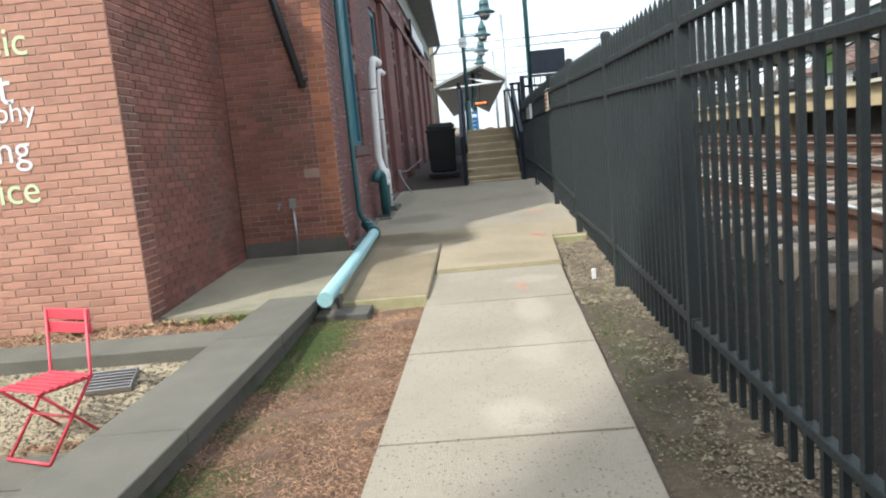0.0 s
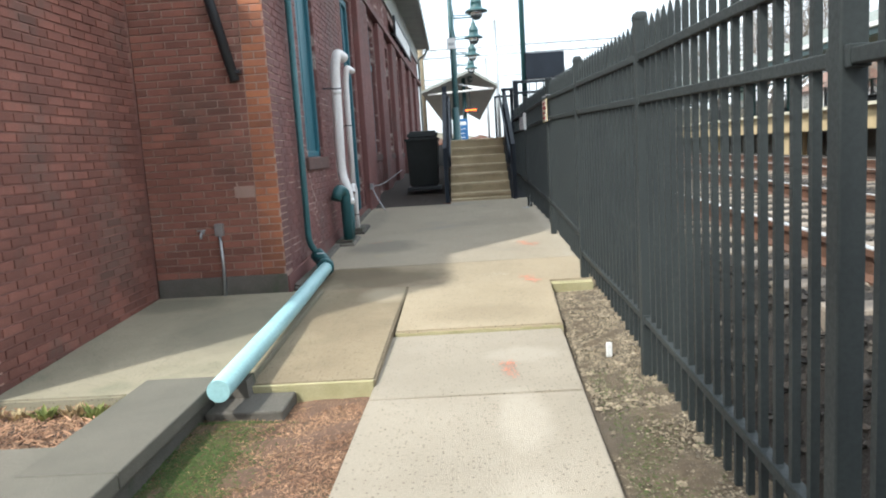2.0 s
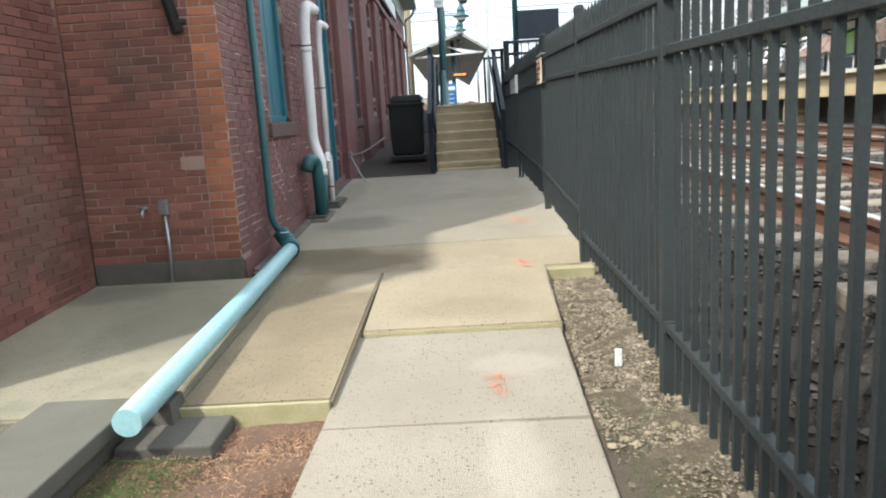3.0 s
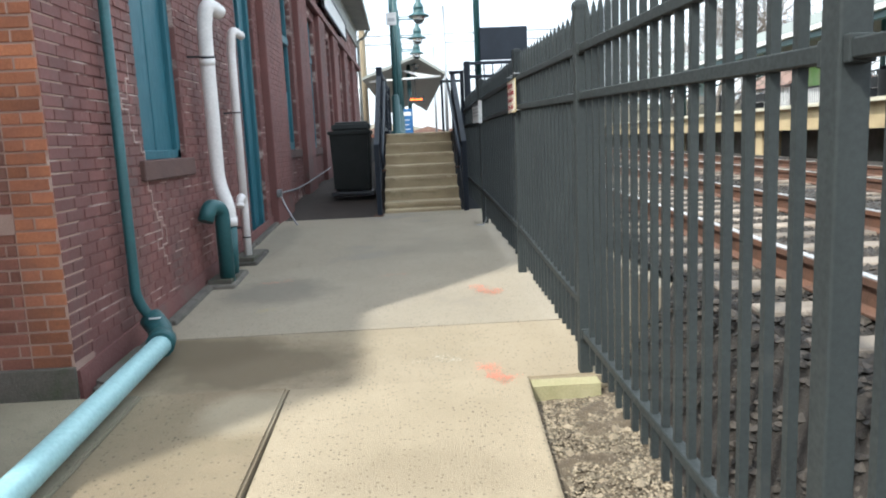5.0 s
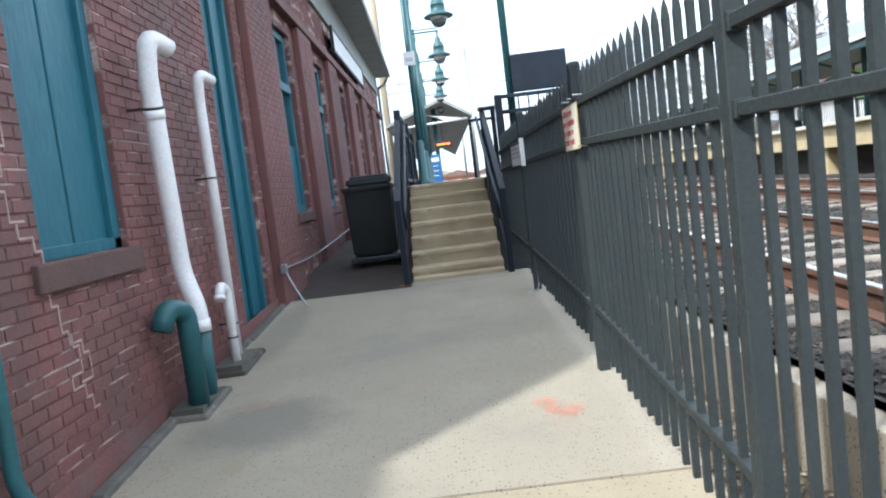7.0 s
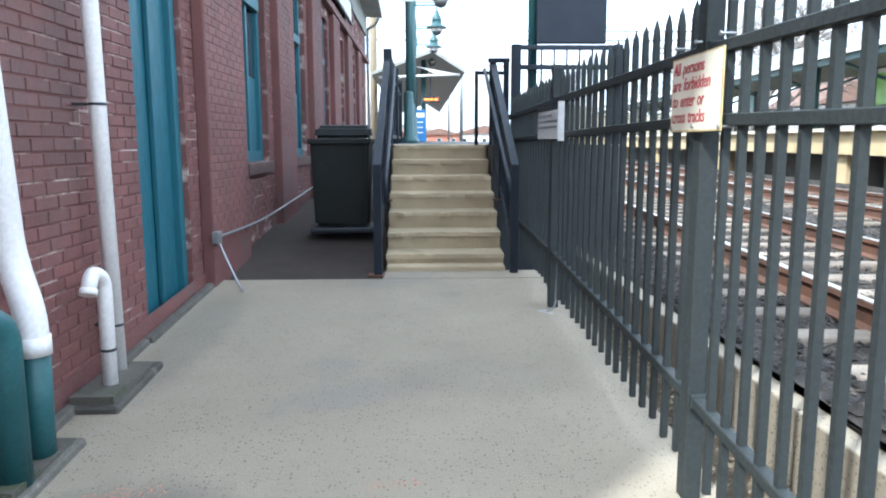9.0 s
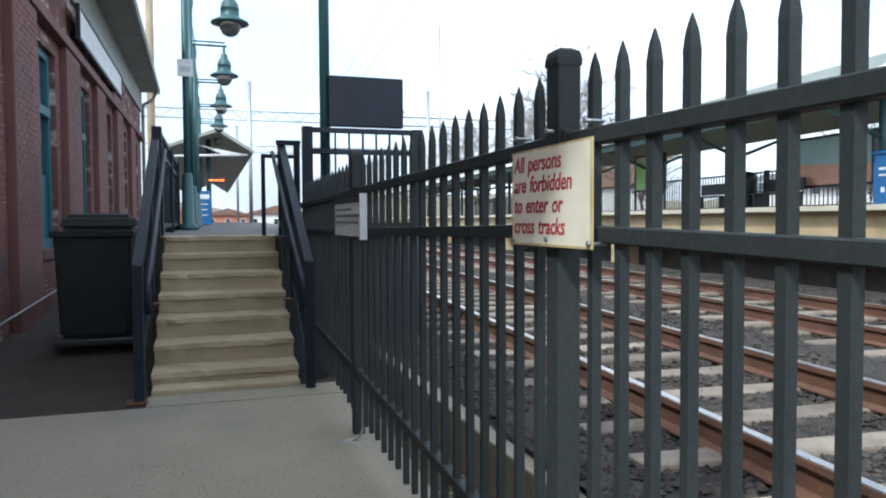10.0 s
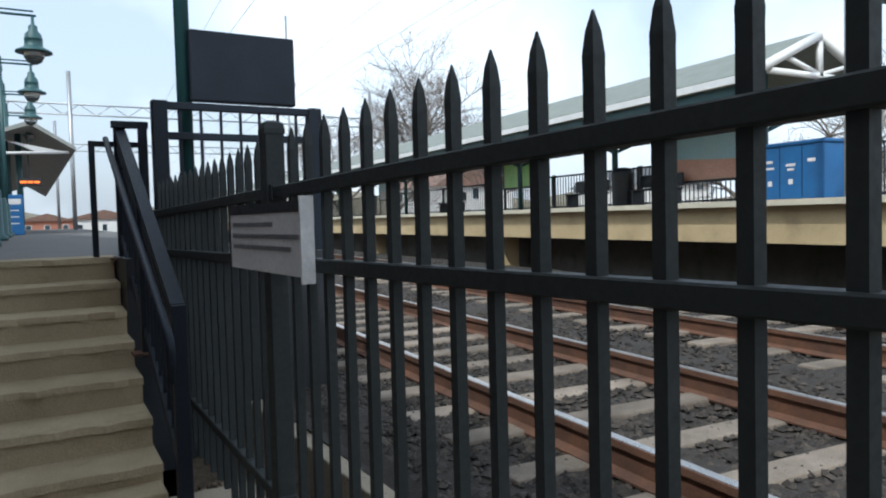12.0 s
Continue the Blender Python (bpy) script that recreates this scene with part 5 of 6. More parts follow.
tube_part("strap", bend([(1.22, 13.66, 0.95), (1.21, 13.66, 0.58), (1.05, 13.70, 0.57), (1.18, 13.60, 0.57)], 3), 0.008, METAL, tie_wire, 6)

# ---- wheeled bin ----
bin_ = thing("wheeled_bin", "black plastic wheeled bin beside the stairs", "bin", at=(-0.66, 16.72, 0.80))
bm = B()
hexa(bm, [(-0.29, -0.30, 0.10), (0.28, -0.30, 0.10), (0.28, 0.26, 0.10), (-0.29, 0.26, 0.10), (-0.32, -0.36, 1.04), (0.32, -0.36, 1.04), (0.32, 0.30, 1.04), (-0.32, 0.30, 1.04)])
bmesh.ops.bevel(bm, geom=list(bm.edges), offset=0.03, segments=2, affect="EDGES")
part("body", bm, BIN, bin_)
bm = B()
for q in ((-0.34, 0.34, -0.39, -0.34), (-0.34, 0.34, 0.28, 0.33), (-0.34, -0.29, -0.34, 0.28), (0.29, 0.34, -0.34, 0.28)):
    box(bm, *q, 1.0, 1.055, 0.008)
part("rim", bm, BIN, bin_)
bm = B()
hexa(bm, [(-0.33, -0.05, 1.06), (0.33, -0.05, 1.06), (0.33, 0.34, 1.06), (-0.33, 0.34, 1.06), (-0.30, 0.02, 1.20), (0.30, 0.02, 1.20), (0.30, 0.32, 1.22), (-0.30, 0.32, 1.22)])
bmesh.ops.bevel(bm, geom=list(bm.edges), offset=0.04, segments=3, affect="EDGES")
part("lid", bm, BIN, bin_)
for s in (-0.24, 0.24):
    bm = B()
    tube(bm, [(s - 0.03, 0.24, 0.10), (s + 0.03, 0.24, 0.10)], 0.10, 14)
    part("wheel", bm, BLACK, bin_)
boxpart("axle_base", -0.34, 0.34, -0.34, 0.2, 0.02, 0.09, BLACK, bin_, 0.02)
boxpart("handle", -0.22, 0.22, 0.34, 0.37, 1.02, 1.06, BIN, bin_, 0.01)

# ---- stair railings ----
def stair_railing(x, label, side):
    r = thing("stair_railing", label, "railing", group="railings of the stairs")
    y0, y1 = 14.92, 17.05
    zf = lambda y: 0.62 if y < 15.1 else 0.785 + (y - 15.17) / RUN * RISE
    top = lambda y: 1.60 + (y - y0) * 0.535
    for y, zt in ((y0, 1.62), (16.0, top(16.0)), (y1, top(y1) + 0.02)):
        boxpart("post", x - 0.035, x + 0.035, y - 0.035, y + 0.035, zf(y) - 0.02, zt, NAVY, r, 0.004)
        boxpart("base_plate", x - 0.09, x + 0.09, y - 0.07, y + 0.07, zf(y) - 0.001, zf(y) + 0.014, RUST, r)
    for d, w in ((0.0, 0.035), (-0.14, 0.02), (-0.80, 0.022)):
        bm = B()
        hexa(bm, [(x - w, y0, top(y0) + d - 0.025), (x + w, y0, top(y0) + d - 0.025), (x + w, y1, top(y1) + d - 0.025), (x - w, y1, top(y1) + d - 0.025),
                  (x - w, y0, top(y0) + d + 0.025), (x + w, y0, top(y0) + d + 0.025), (x + w, y1, top(y1) + d + 0.025), (x - w, y1, top(y1) + d + 0.025)])
        part("rail", bm, NAVY, r)
    n = 17
    for k in range(1, n):
        y = y0 + (y1 - y0) * k / n
        boxpart("baluster", x - 0.009, x + 0.009, y - 0.009, y + 0.009, top(y) - 0.80, top(y), NAVY, r)
    tube_part("handrail", bend([(x - side * 0.09, y0 - 0.28, top(y0) - 0.30), (x - side * 0.09, y0 - 0.33, top(y0) - 0.12), (x - side * 0.09, y1, top(y1) - 0.09)], 5), 0.021, NAVY, r, 10)
    for y in (15.2, 16.7):
        tube_part("bracket", [(x, y, top(y) - 0.16), (x - side * 0.09, y, top(y) - 0.11)], 0.01, NAVY, r, 6)
stair_railing(1.06, "dark blue-black steel stair railing beside the fence", 1)
stair_railing(-0.17, "dark blue-black steel stair railing beside the bin", -1)

def level_railing(label, pts, z0, z1, group="railings of the platform", step=0.115):
    r = thing("platform_railing", label, "railing", group=group)
    for (xa, ya), (xb, yb) in zip(pts, pts[1:]):
        d = Vector((xb - xa, yb - ya, 0))
        L_ = d.length
        ang = math.degrees(math.atan2(d.y, d.x))
        for z in (z1 - 0.03, z1 - 0.24, z0 + 0.1):
            bm = B()
            box(bm, 0, L_, -0.025, 0.025, -0.025, 0.025, 0.004)
            part("rail", bm, NAVY, r).matrix_basis = pose(xa, ya, z, 0, 0, ang)
        for k in range(1, int(L_ / step)):
            p = Vector((xa, ya, 0)) + d * (k * step / L_)
            boxpart("baluster", p.x - 0.009, p.x + 0.009, p.y - 0.009, p.y + 0.009, z0 + 0.1, z1 - 0.03, NAVY, r)
    for x, y in pts:
        boxpart("post", x - 0.05, x + 0.05, y - 0.05, y + 0.05, z0, z1, NAVY, r, 0.005)
level_railing("dark steel railing across the platform's end", [(1.27, 16.56), (2.39, 16.56)], 1.79, 2.87, step=0.14)
level_railing("dark steel railing along the platform", [(-0.17, 17.36), (-0.17, 19.7), (-0.17, 22.0)], 1.79, 2.92)
gate = thing("rail_return", "short dark rail joining the stair railing to the platform railing", "railing", group="railings of the platform")
boxpart("rail", 1.0, 1.25, 16.93, 16.98, 2.72, 2.77, NAVY, gate, 0.004)
boxpart("rail", 0.86, 1.20, 17.12, 17.16, 2.60, 2.64, NAVY, gate, 0.004)
boxpart("post", 1.18, 1.24, 16.92, 16.99, 1.785, 2.77, NAVY, gate, 0.004)
boxpart("post", 0.86, 0.90, 17.10, 17.17, 1.785, 2.64, NAVY, gate, 0.004)

# ---- signs ----
sign = thing("warning_sign", "cream enamel sign with red words bolted to the fence", "sign", at=(1.222, 11.12, 2.0))
boxpart("plate", -0.003, 0.003, -0.245, 0.235, -0.141, 0.133, SIGN_CREAM, sign, 0.001)
bm = B()
for q in ((-0.247, 0.237, 0.129, 0.1345), (-0.247, 0.237, -0.1425, -0.136), (-0.2475, -0.240, -0.136, 0.129), (0.231, 0.2365, -0.136, 0.129)):
    box(bm, -0.0035, 0.002, *q)
part("rim", bm, SIGN_EDGE, sign, "yellowed rusty rim")
for k, line in enumerate(("All persons", "are forbidden", "to enter or", "cross tracks")):
    write("letters", line, 0.0655, RED_INK, sign, pose(-0.0038, 0.222, 0.072 - 0.060 * k, 90, 0, -90), shear=0.18, depth=0.0006, space=1.4, weight=0.0006)
for y, z in ((-0.235, -0.129), (0.225, -0.129), (0.0, -0.123), (0.0, 0.176), (0.20, 0.176), (-0.22, 0.176)):
    bm = B()
    tube(bm, [(-0.010, y, z), (0.045, y, z)], 0.005, 10)
    tube(bm, [(-0.009, y, z), (-0.004, y, z)], 0.008, 10)
    part("bolt", bm, METAL, sign)

notice = thing("notice_sign", "white notice with grey printed lines on the fence", "sign", at=(1.155, 13.27, 1.95))
notice.rotation_euler = (0, 0, radians(2))
boxpart("plate", -0.004, 0.004, 0, 0.80, -0.11, 0.11, WHITE, notice, 0.001)
boxpart("edge", -0.03, 0.012, -0.012, 0.0, -0.125, 0.135, WHITE, notice)
boxpart("header", -0.0065, -0.0045, 0.0, 0.80, 0.09, 0.125, BLACK, notice)
for k, w in enumerate((0.45, 0.72, 0.62)):
    boxpart("text_bar", -0.0065, -0.0045, 0.76 - w, 0.76, 0.045 - 0.04 * k, 0.060 - 0.04 * k, METAL, notice)

mast = thing("board_mast", "tall teal steel pole carrying a dark rectangular panel", "pole")
tube_part("pole", [(1.47, 16.70, 1.7), (1.47, 16.70, 8.5)], 0.052, LAMP_GREEN, mast, 14)
boxpart("panel", 1.50, 2.27, 16.60, 16.68, 2.89, 3.40, NAVY, mast, 0.012, "blank back of a dark blue panel")
boxpart("bracket", 1.45, 2.3, 16.68, 16.71, 3.05, 3.09, METAL, mast)

# ---- platform lamps ----
def bell(bm, x, y, z):
    lathe(bm, [(0.03, z + 0.62), (0.03, z + 0.5), (0.08, z + 0.48), (0.09, z + 0.38), (0.14, z + 0.34), (0.15, z + 0.22), (0.19, z + 0.18), (0.20, z + 0.10), (0.33, z + 0.02), (0.34, z), (0.30, z - 0.005)], x, y, 20)
GLASS_LAMP = mat("clear_lamp_glass", (0.75, 0.78, 0.78), (0.7, 0.72, 0.72), 0.1, 5, 40, 0.0)
GLASS_LAMP.node_tree.nodes["Principled BSDF"].inputs["Transmission Weight"].default_value = 0.9
first = None
for k in range(6):
    y = 22.0 + 4.6 * k
    m = pose(0.0, y, 1.79 + 0.001 * (y - 17))
    if first is None:
        first = thing("platform_lamp", "teal steel lamp post with a broad-brimmed hanging lamp", "lamp post", group="lamps along the platform")
        tube_part("pole", [(0, 0, 0), (0, 0, 5.2)], 0.052, LAMP_GREEN, first, 14)
        bm = B()
        lathe(bm, [(0.17, 0), (0.17, 0.06), (0.10, 0.12), (0.085, 0.9), (0.055, 0.95)], 0, 0, 16)
        part("base", bm, LAMP_GREEN, first)
        bm = B()
        tube(bm, [(0, 0, 4.12), (0.78, 0, 4.12)], 0.025, 8)
        tube(bm, [(0, 0, 4.20), (0.74, 0, 4.20)], 0.018, 8)
        part("arm", bm, LAMP_GREEN, first)
        bm = B()
        lathe(bm, [(0.31, 3.44), (0.305, 3.47), (0.19, 3.53), (0.155, 3.56), (0.15, 3.68), (0.16, 3.69), (0.15, 3.70), (0.135, 3.78), (0.08, 3.84), (0.075, 3.93), (0.03, 3.96), (0.025, 4.11)], 0.72, 0, 18)
        shade = part("shade", bm, LAMP_GREEN, first)
        bm = B()
        lathe(bm, [(0.18, 3.45), (0.17, 3.36), (0.12, 3.27), (0.04, 3.23)], 0.72, 0, 16)
        part("globe", bm, GLASS_LAMP, shade, "clear glass globe")
        first.matrix_basis = m
    else:
        copy_thing(first, m)
plate = thing("pole_sign", "small white sign on the lamp post", "sign")
boxpart("plate", -0.12, 0.12, 21.86, 21.88, 4.30, 4.58, WHITE, plate, 0.004)
boxpart("text_bar", -0.08, 0.08, 21.855, 21.859, 4.38, 4.46, METAL, plate)
boxpart("bracket", -0.03, 0.03, 21.88, 21.93, 4.4, 4.5, METAL, plate)
wires = thing("lamp_cable", "slack cables strung between the lamp posts", "cable")
for k in range(5):
    y = 22.0 + 4.6 * k
    tube_part("cable", [(0.02, y, 6.5), (0.1, y + 2.3, 6.2), (0.02, y + 4.6, 6.5)], 0.012, BLACK, wires, 5)

# ---- shelter canopy on the platform ----
shelter = thing("platform_shelter", "gabled grey platform shelter with a dark underside", "shelter")
bm = B()
rx, ex0, ex1, rz, ez, sy0, sy1 = 0.72, -1.75, 2.0, 5.35, 4.55, 38.0, 78.0
hexa(bm, [(ex1, sy0, ez), (rx, sy0, rz), (rx, sy1, rz), (ex1, sy1, ez), (ex1, sy0, ez + 0.12), (rx, sy0, rz + 0.14), (rx, sy1, rz + 0.14), (ex1, sy1, ez + 0.12)])
hexa(bm, [(ex0, sy0, ez - 0.1), (rx, sy0, rz), (rx, sy1, rz), (ex0, sy1, ez - 0.1), (ex0, sy0, ez + 0.02), (rx, sy0, rz + 0.14), (rx, sy1, rz + 0.14), (ex0, sy1, ez + 0.02)])
part("roof", bm, ROOF_GREY, shelter)
bm = B()
prism(bm, [(rx - 0.75, 4.86), (ex1 - 0.15, 4.50), (1.0, 4.45), (rx - 0.3, 4.7)], "y", sy0 + 0.3, sy0 + 0.4)
part("truss", bm, WHITE, shelter)
tube_part("tie_bar", [(ex0 + 0.3, sy0 + 0.2, 4.38), (ex1 - 0.2, sy0 + 0.2, 4.5)], 0.05, WHITE, shelter)
for k in range(6):
    tube_part("post", [(0.35, sy0 + 1.5 + 7 * k, 1.8), (0.35, sy0 + 1.5 + 7 * k, 5.2)], 0.10, LAMP_GREEN, shelter, 10)
led = thing("departure_display", "hanging black display with glowing orange characters", "display")
boxpart("case", 0.30, 1.0, 38.6, 38.8, 3.42, 3.66, BLACK, led, 0.01)
boxpart("hanger", 0.6, 0.64, 38.65, 38.7, 3.66, 5.2, BLACK, led)
AMBER = bpy.data.materials.new("amber_led")
AMBER.use_nodes = True
AMBER.node_tree.nodes["Principled BSDF"].inputs["Base Color"].default_value = (0.6, 0.1, 0.01, 1)
AMBER.node_tree.nodes["Principled BSDF"].inputs["Emission Color"].default_value = (1.0, 0.16, 0.02, 1)
AMBER.node_tree.nodes["Principled BSDF"].inputs["Emission Strength"].default_value = 1.5
for k, (a, b) in enumerate(((0.36, 0.55), (0.58, 0.72), (0.76, 0.92))):
    boxpart("text_bar", a, b, 38.585, 38.598, 3.50, 3.57, AMBER, led)
kiosk = thing("ticket_kiosk", "blue ticket machine under the shelter", "ticket machine", at=(0.16, 37.3, 1.81))
boxpart("body", -0.26, 0.26, -0.3, 0.3, 0, 1.25, BLUE_BOX, kiosk, 0.03)
boxpart("screen", -0.2, 0.2, -0.308, -0.302, 0.95, 1.12, WHITE, kiosk)
for k in range(3):
    boxpart("label_bar", -0.14, 0.14, -0.308, -0.302, 0.35 + 0.2 * k, 0.38 + 0.2 * k, WHITE, kiosk)

# ---- things on the far platform ----
def far_at(u, y):
    return track_x(PU + u, y), y
x, y = far_at(2.9, 19.75)
cab = thing("recycling_cabinet", "blue steel recycling cabinet with white marks", "recycling bin", at=(x, y, 2.145))
cab.rotation_euler = (0, 0, radians(-4.1))
boxpart("body", -0.35, 0.35, -0.75, 0.65, 0.04, 1.05, BLUE_BOX, cab, 0.02)
boxpart("top", -0.38, 0.38, -0.78, 0.68, 1.05, 1.12, BLUE_BOX, cab, 0.02)
boxpart("base", -0.3, 0.3, -0.7, 0.6, 0, 0.04, BLACK, cab)
for yy in (-0.30, 0.18):
    boxpart("seam", -0.356, -0.352, yy - 0.006, yy + 0.006, 0.06, 1.04, NAVY, cab)
for yy, z, w, h in ((0.42, 0.74, 0.16, 0.05), (0.40, 0.62, 0.2, 0.04), (-0.06, 0.66, 0.2, 0.05), (-0.06, 0.58, 0.14, 0.04), (-0.5, 0.72, 0.16, 0.06), (0.4, 0.30, 0.09, 0.1), (-0.06, 0.32, 0.09, 0.1)):
    boxpart("label_bar", -0.360, -0.354, yy - w / 2, yy + w / 2, z, z + h, WHITE, cab)
POSTER_SKY = mat("poster_blue", (0.42, 0.70, 0.80), (0.55, 0.76, 0.82), 0.4, 1, 20, 0.0)
POSTER_SAND = mat("poster_sand", (0.85, 0.50, 0.36), (0.78, 0.42, 0.29), 0.4, 2, 20, 0.0)
POSTER_GREEN = mat("poster_green", (0.32, 0.70, 0.18), (0.5, 0.75, 0.32), 0.4, 2, 20, 0.0)
def poster(u, y, w, z0, z1, top, low, label, split=0.45):
    x, y = far_at(u, y)
    p = thing("poster_case", label, "poster", group="poster cases on the far platform", at=(x, y, 2.14))
    p.rotation_euler = (0, 0, radians(-4.1))
    bm = B()
    for q in ((-w / 2, w / 2, z0, z0 + 0.06), (-w / 2, w / 2, z1 - 0.06, z1), (-w / 2, -w / 2 + 0.06, z0, z1), (w / 2 - 0.06, w / 2, z0, z1)):
        box(bm, -0.06, 0.06, *q)
    part("frame", bm, BLACK, p)
    zs = z0 + (z1 - z0) * split
    boxpart("picture", -0.03, -0.02, -w / 2 + 0.06, w / 2 - 0.06, zs, z1 - 0.06, top, p)
    bm = B()
    prism(bm, [(-w / 2 + 0.06, z0 + 0.06), (w / 2 - 0.06, z0 + 0.06), (w / 2 - 0.06, zs + 0.15), (0, zs + 0.06), (-w / 2 + 0.06, zs)], "x", -0.042, -0.032)
    part("picture_foreground", bm, low, p)
    for s in (-w / 2, w / 2):
        boxpart("leg", -0.03, 0.03, s - 0.03, s + 0.03, 0, z0, BLACK, p)
poster(3.9, 22.9, 2.6, 0.55, 1.80, POSTER_SKY, POSTER_SAND, "framed beach poster in a blue and sand case", 0.38)
poster(4.1, 31.6, 2.0, 0.8, 2.1, WHITE, POSTER_GREEN, "framed green garden poster in a case", 0.75)
poster(4.1, 44.0, 2.0, 0.8, 2.0, POSTER_SKY, WHITE, "framed pale blue poster in a case", 0.3)
for yy in (24.2, 27.0, 35.5):
    x, y = far_at(3.4, yy)
    b = thing("platform_bench", "black steel platform bench", "bench", group="benches on the far platform", at=(x, y, 2.14))
    boxpart("seat", -0.22, 0.22, -0.7, 0.7, 0.42, 0.46, BLACK, b, 0.01)
    boxpart("backrest", 0.2, 0.24, -0.7, 0.7, 0.5, 0.82, BLACK, b, 0.01)
    for s in (-0.6, 0.6):
        boxpart("leg", -0.2, 0.22, s - 0.02, s + 0.02, 0, 0.42, BLACK, b)
x, y = far_at(3.3, 25.3)
kb = thing("trash_can", "black steel platform trash can", "bin", at=(x, y, 2.14))
bm = B()
lathe(bm, [(0.26, 0), (0.28, 0.1), (0.30, 0.85), (0.31, 0.9), (0.24, 1.02), (0.1, 1.06)], 0, 0, 18)
part("body", bm, BLACK, kb)
x, y = far_at(1.3, 17.8)
fl = thing("platform_lamp", "grey lamp post with a bell lamp on the far platform", "lamp post")
tube_part("pole", [(x, y, 2.1), (x, y, 7.5)], 0.06, METAL, fl, 12)
tube_part("arm", [(x, y, 5.9), (x + 0.1, y - 0.8, 5.9)], 0.025, METAL, fl, 8)
bm = B()
bell(bm, x + 0.1, y - 0.75, 5.05)
part("shade", bm, LAMP_GREEN, fl)

# ---- overhead line ----
ole = thing("overhead_wires", "overhead wires running along the tracks", "overhead line")
for u, z in ((0.72, 6.3), (0.72, 7.3), (4.27, 6.3), (4.27, 7.3), (6.9, 7.6), (9.0, 8.4)):
    tube_part("wire", [(track_x(u, yy), yy, z - (0.25 if i % 2 else 0)) for i, yy in enumerate((-20, 5, 30, 55, 80, 105, 130))], 0.006, METAL, ole, 5)
for yy in (66, 92):
    g = thing("signal_gantry", "pale steel lattice gantry across the tracks", "gantry", group="gantries over the tracks")
    for z in (9.6, 10.3):
        tube_part("chord", [(-6, yy, z), (26, yy, z)], 0.06, METAL, g, 6)
    bm = B()
    for k in range(32):
        tube(bm, [(-6 + k, yy, 9.6 if k % 2 else 10.3), (-5 + k, yy, 10.3 if k % 2 else 9.6)], 0.03, 5)
    part("lattice", bm, METAL, g)
    for xx in (-5.5, 3.4, 17.5, 25.5):
        tube_part("leg", [(xx, yy, 0), (xx, yy, 12.5 if xx > 3 else 11)], 0.14, METAL, g, 8)
mst = thing("far_mast", "slim radio mast beyond the tracks", "mast")
tube_part("pole", [(16.6, 60, 0), (16.6, 60, 16.2)], 0.07, METAL, mst, 6)
pl = thing("utility_pole", "pale utility pole behind the station building", "pole")
tube_part("pole", [(-1.9, 42, 0), (-1.9, 42, 15)], 0.16, CONCRETE, pl, 10)

# ---- trees ----
def tree(x, y, z, h, spread, seed, label, twigs=True):
    rng = random.Random(seed)
    t = thing("bare_tree", label, "tree", group="bare trees", at=(x, y, z))
    trunk, crown = ([], []), ([], [])
    def limb(p, d, length, r, depth):
        verts, faces = crown if depth else trunk
        pts = [p]
        for k in range(3):
            d = (d + Vector((rng.gauss(0, 0.13), rng.gauss(0, 0.13), rng.gauss(0.03, 0.1)))).normalized()
            pts.append(pts[-1] + d * length / 3)
        u = d.orthogonal().normalized()
        w = d.cross(u)
        b = len(verts)
        sides = 5 if depth < 2 else 3
        for i, q in enumerate(pts):
            rr = r * (1 - 0.45 * i / 3)
            for k in range(sides):
                a = 2 * math.pi * k / sides
                verts.append(tuple(q + rr * (u * math.cos(a) + w * math.sin(a))))
        for i in range(3):
            for k in range(sides):
                faces.append((b + i * sides + k, b + i * sides + (k + 1) % sides, b + (i + 1) * sides + (k + 1) % sides, b + (i + 1) * sides + k))
        if depth >= (6 if twigs else 5):
            return
        for k in range(4):
            f = rng.uniform(0.35, 1.0)
            q = pts[0].lerp(pts[-1], f) if k else pts[-1]
            side = Vector((rng.gauss(0, 1), rng.gauss(0, 1), rng.gauss(0.1, 0.5))).normalized()
            limb(q, (d * 0.75 + side * spread).normalized(), length * rng.uniform(0.58, 0.82), r * 0.58, depth + 1)
    limb(Vector((0, 0, 0)), Vector((0, 0, 1)), h * 0.34, h * 0.015, 0)
    for name, (verts, faces) in (("trunk", trunk), ("crown", crown)):
        me = bpy.data.meshes.new(name)
        me.from_pydata(verts, [], faces)
        me.materials.append(BARK)
        part(name, me, BARK, t)
tree(21.8, 55, 0.45, 16.5, 0.8, 3, "tall bare grey tree beyond the far platform")
tree(19.5, 58, 0.45, 12, 0.8, 4, "bare grey tree beyond the far platform")
tree(29, 52, 0.45, 11, 0.8, 5, "bare grey tree beyond the far platform", False)
tree(25, 26, 0.45, 9, 0.8, 6, "bare reddish tree behind the far canopy", False)
tree(29, 21, 0.45, 10, 0.8, 7, "bare reddish tree behind the far canopy", False)
tree(33, 36, 0.45, 11, 0.8, 9, "bare tree behind the far canopy", False)

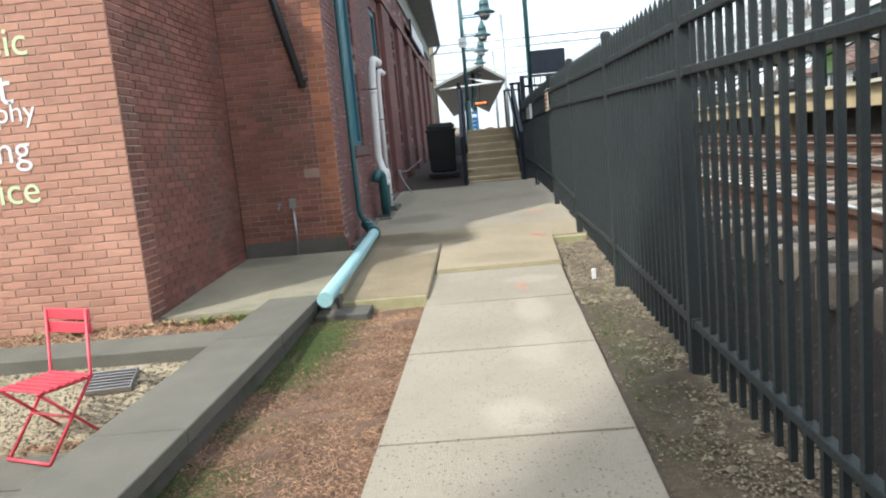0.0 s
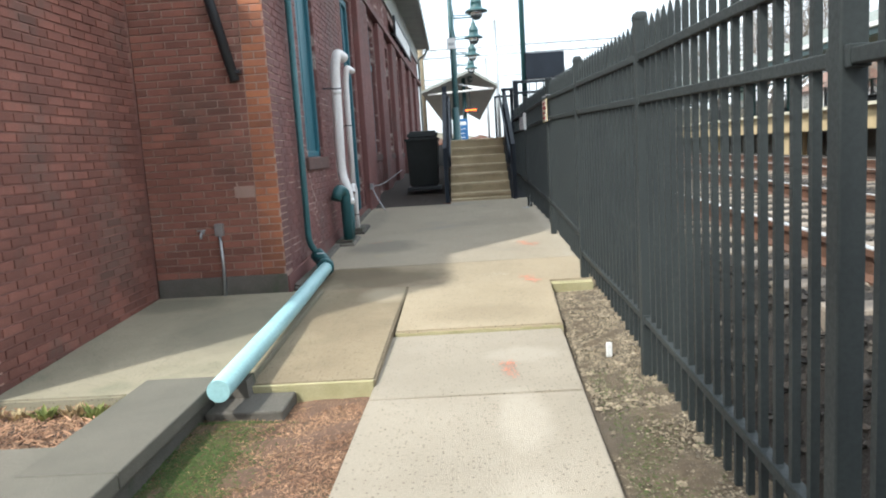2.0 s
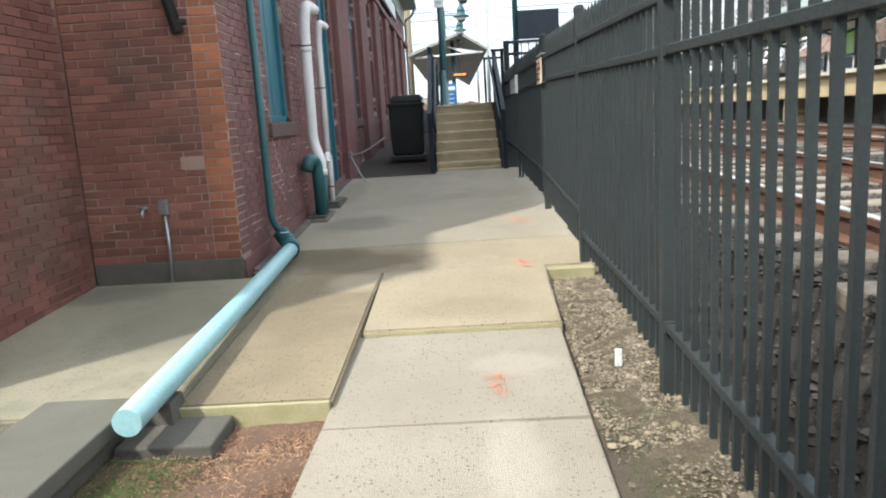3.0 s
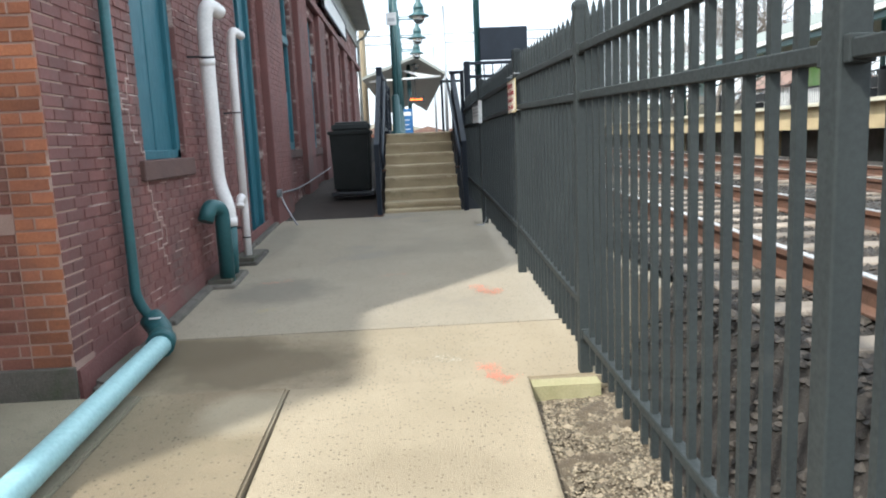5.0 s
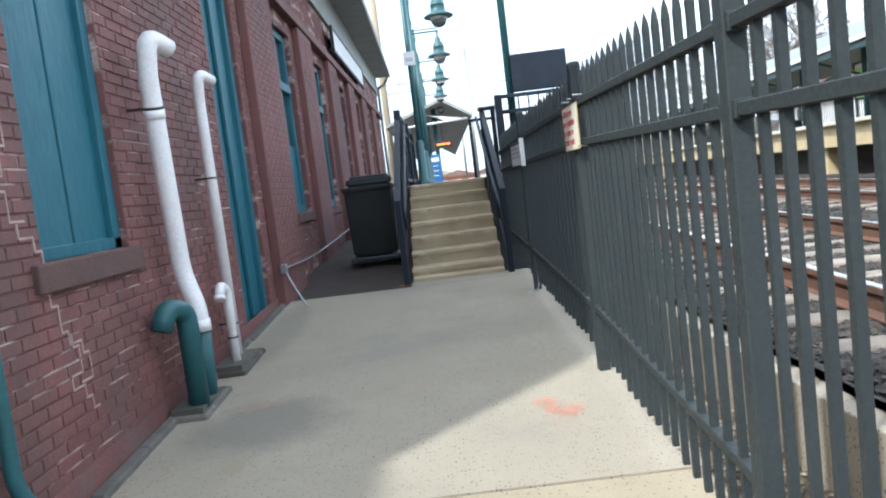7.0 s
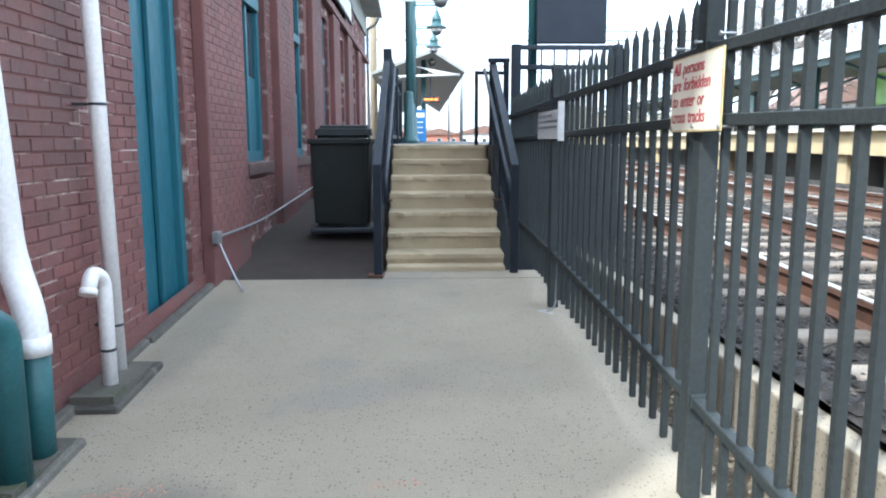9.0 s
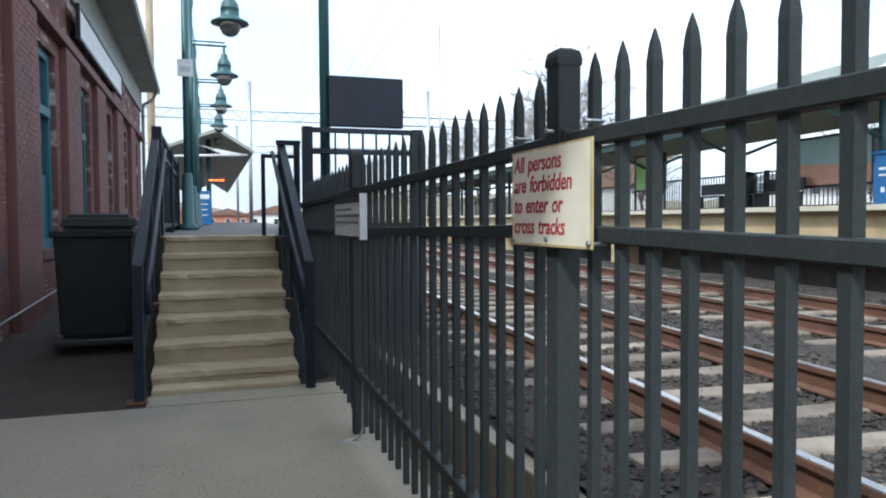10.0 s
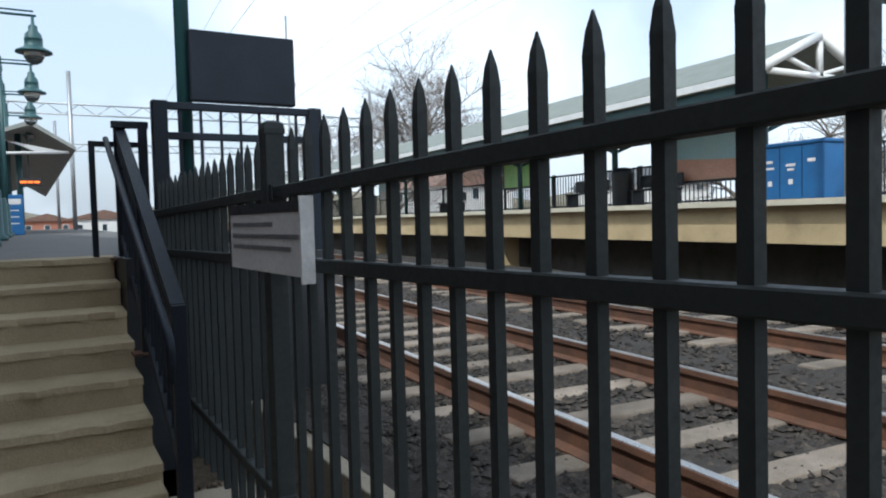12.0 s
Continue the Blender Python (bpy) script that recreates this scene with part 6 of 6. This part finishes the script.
# ---- houses and hills beyond ----
HOUSE_RED = mat("far_red_brick", (0.40, 0.17, 0.11), (0.33, 0.14, 0.09), 0.9, 1, 30, 0.1)
SIDING = mat("pale_siding", (0.74, 0.73, 0.70), (0.66, 0.65, 0.62), 0.8, 1, 30, 0.1)
ROOF_BROWN = mat("brown_shingle", (0.20, 0.12, 0.09), (0.15, 0.09, 0.07), 0.9, 2, 30, 0.2)
def house(x, y, w, d, h, wall_m, roof_m, label, z=0.4, rows=2, pitch=0.32):
    o = thing("house", label, "house", group="houses beyond the station", at=(x, y, z))
    boxpart("wall", -w / 2, w / 2, -d / 2, d / 2, 0, h, wall_m, o)
    bm = B()
    prism(bm, [(-w / 2 - 0.4, h), (w / 2 + 0.4, h), (0, h + w * pitch)], "y", -d / 2 - 0.4, d / 2 + 0.4)
    part("roof", bm, roof_m, o)
    for k in range(3):
        for r in range(rows):
            xx, zz = -w / 2 + (k + 0.5) * w / 3, 0.8 + r * 2.7
            wn_ = boxpart("window", xx - 0.45, xx + 0.45, -d / 2 - 0.05, -d / 2 + 0.02, zz, zz + 1.3, WHITE, o)
            boxpart("pane", xx - 0.38, xx + 0.38, -d / 2 - 0.07, -d / 2 - 0.052, zz + 0.07, zz + 1.23, GLASS, wn_)
            yy = -d / 2 + (k + 0.5) * d / 3
            wn_ = boxpart("window", -w / 2 - 0.05, -w / 2 + 0.02, yy - 0.45, yy + 0.45, zz, zz + 1.3, WHITE, o)
            boxpart("pane", -w / 2 - 0.07, -w / 2 - 0.052, yy - 0.38, yy + 0.38, zz + 0.07, zz + 1.23, GLASS, wn_)
house(3.6, 150, 8, 9, 2.7, HOUSE_RED, ROOF_BROWN, "small red brick house far along the line", rows=1, pitch=0.16)
house(-7, 165, 12, 9, 2.9, HOUSE_RED, ROOF_BROWN, "low red brick house far along the line", rows=1, pitch=0.12)
house(13, 160, 12, 9, 3.0, SIDING, ROOF_BROWN, "pale house far along the line", rows=1, pitch=0.14)
house(46, 36, 8, 9, 3.6, SIDING, ROOF_DARK, "pale sided house behind the far platform", 0.45, pitch=0.2)
house(52, 62, 9, 9, 4.0, SIDING, ROOF_DARK, "pale house behind the far platform", 0.45, pitch=0.2)
house(42, 22, 8, 9, 3.6, SIDING, ROOF_DARK, "white house with a dark roof behind the far platform", 0.45)
house(44, 84, 10, 10, 5.0, SIDING, ROOF_BROWN, "pale house behind the far platform", 0.45)
HILL = mat("brown_winter_woods", (0.20, 0.17, 0.13), (0.14, 0.13, 0.09), 0.95, 0.08, 1.5, 0.0)
bm = B()
rng = random.Random(5)
prev = None
for k in range(121):
    x = -260 + k * 5
    h = 9 + 3.5 * math.sin(k * 0.21) + 2 * math.sin(k * 0.53) + rng.uniform(-0.8, 0.8)
    cur = [bm.verts.new((x, 240, -1)), bm.verts.new((x + rng.uniform(-1, 1), 247, h * 0.8)), bm.verts.new((x, 256, h)), bm.verts.new((x, 300, h * 0.7))]
    if prev:
        for i in range(3):
            bm.faces.new((prev[i], cur[i], cur[i + 1], prev[i + 1]))
    prev = cur
thing("backdrop", "low brown wooded hills on the horizon", "hills", bm, HILL, "structure")

# ---- brickwork, last ----
brick_wall(main_building, "y", END_Y - 0.001, -2.86, WX - 0.23, 0.50, 4.4, -1, (BRICK_STUFF, BRICK), near=(-2.86, WX - 0.2, 0.4, 3.2), proud=0.009, joint=0.012)
brick_wall(main_building, "y", END_Y - 0.001, WX - 0.222, WX, 0.50, 4.4, -1, (BRICK_ORANGE, BRICK_ORANGE), near=(-1.9, WX + 0.1, 0.4, 4))
brick_wall(main_building, "x", WX + 0.001, END_Y, 14.44, 0.52, 4.3, 1, (BRICK_PAINT, BRICK_PAINT_PIECE), holes=HOLES, near=(8.6, 12.5, 0.45, 2.4))
brick_wall(wing, "x", -2.869, 5.97, END_Y - 0.04, 0.2, 4.4, 1, (BRICK_SHADE, BRICK_SHADE_PIECE), near=(5.9, 8.7, 0.2, 2.2), proud=0.009, joint=0.012)
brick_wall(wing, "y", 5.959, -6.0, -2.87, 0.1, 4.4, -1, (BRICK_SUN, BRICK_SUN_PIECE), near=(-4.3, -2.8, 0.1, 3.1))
PILASTERS = [(14.45, 15.75)] + [(17.55 + 2.9 * k, 18.65 + 2.9 * k) for k in range(5)]
for k, (a, b) in enumerate(PILASTERS):
    brick_wall(main_building, "x", WX + 0.101, a + 0.012, b - 0.012, 0.95 if k == 0 else 1.9, 4.34, 1, (BRICK_PAINT, BRICK_PAINT_PIECE), proud=0.004, near=(14.4, 15.8, 0.9, 3.6))
brick_wall(main_building, "x", WX + 0.001, 15.76, 32.9, 0.95, 4.3, 1, (BRICK_PAINT, BRICK_PAINT_PIECE), holes=list(HOLES) + [(a, b, 0, 5) for a, b in PILASTERS[1:]])
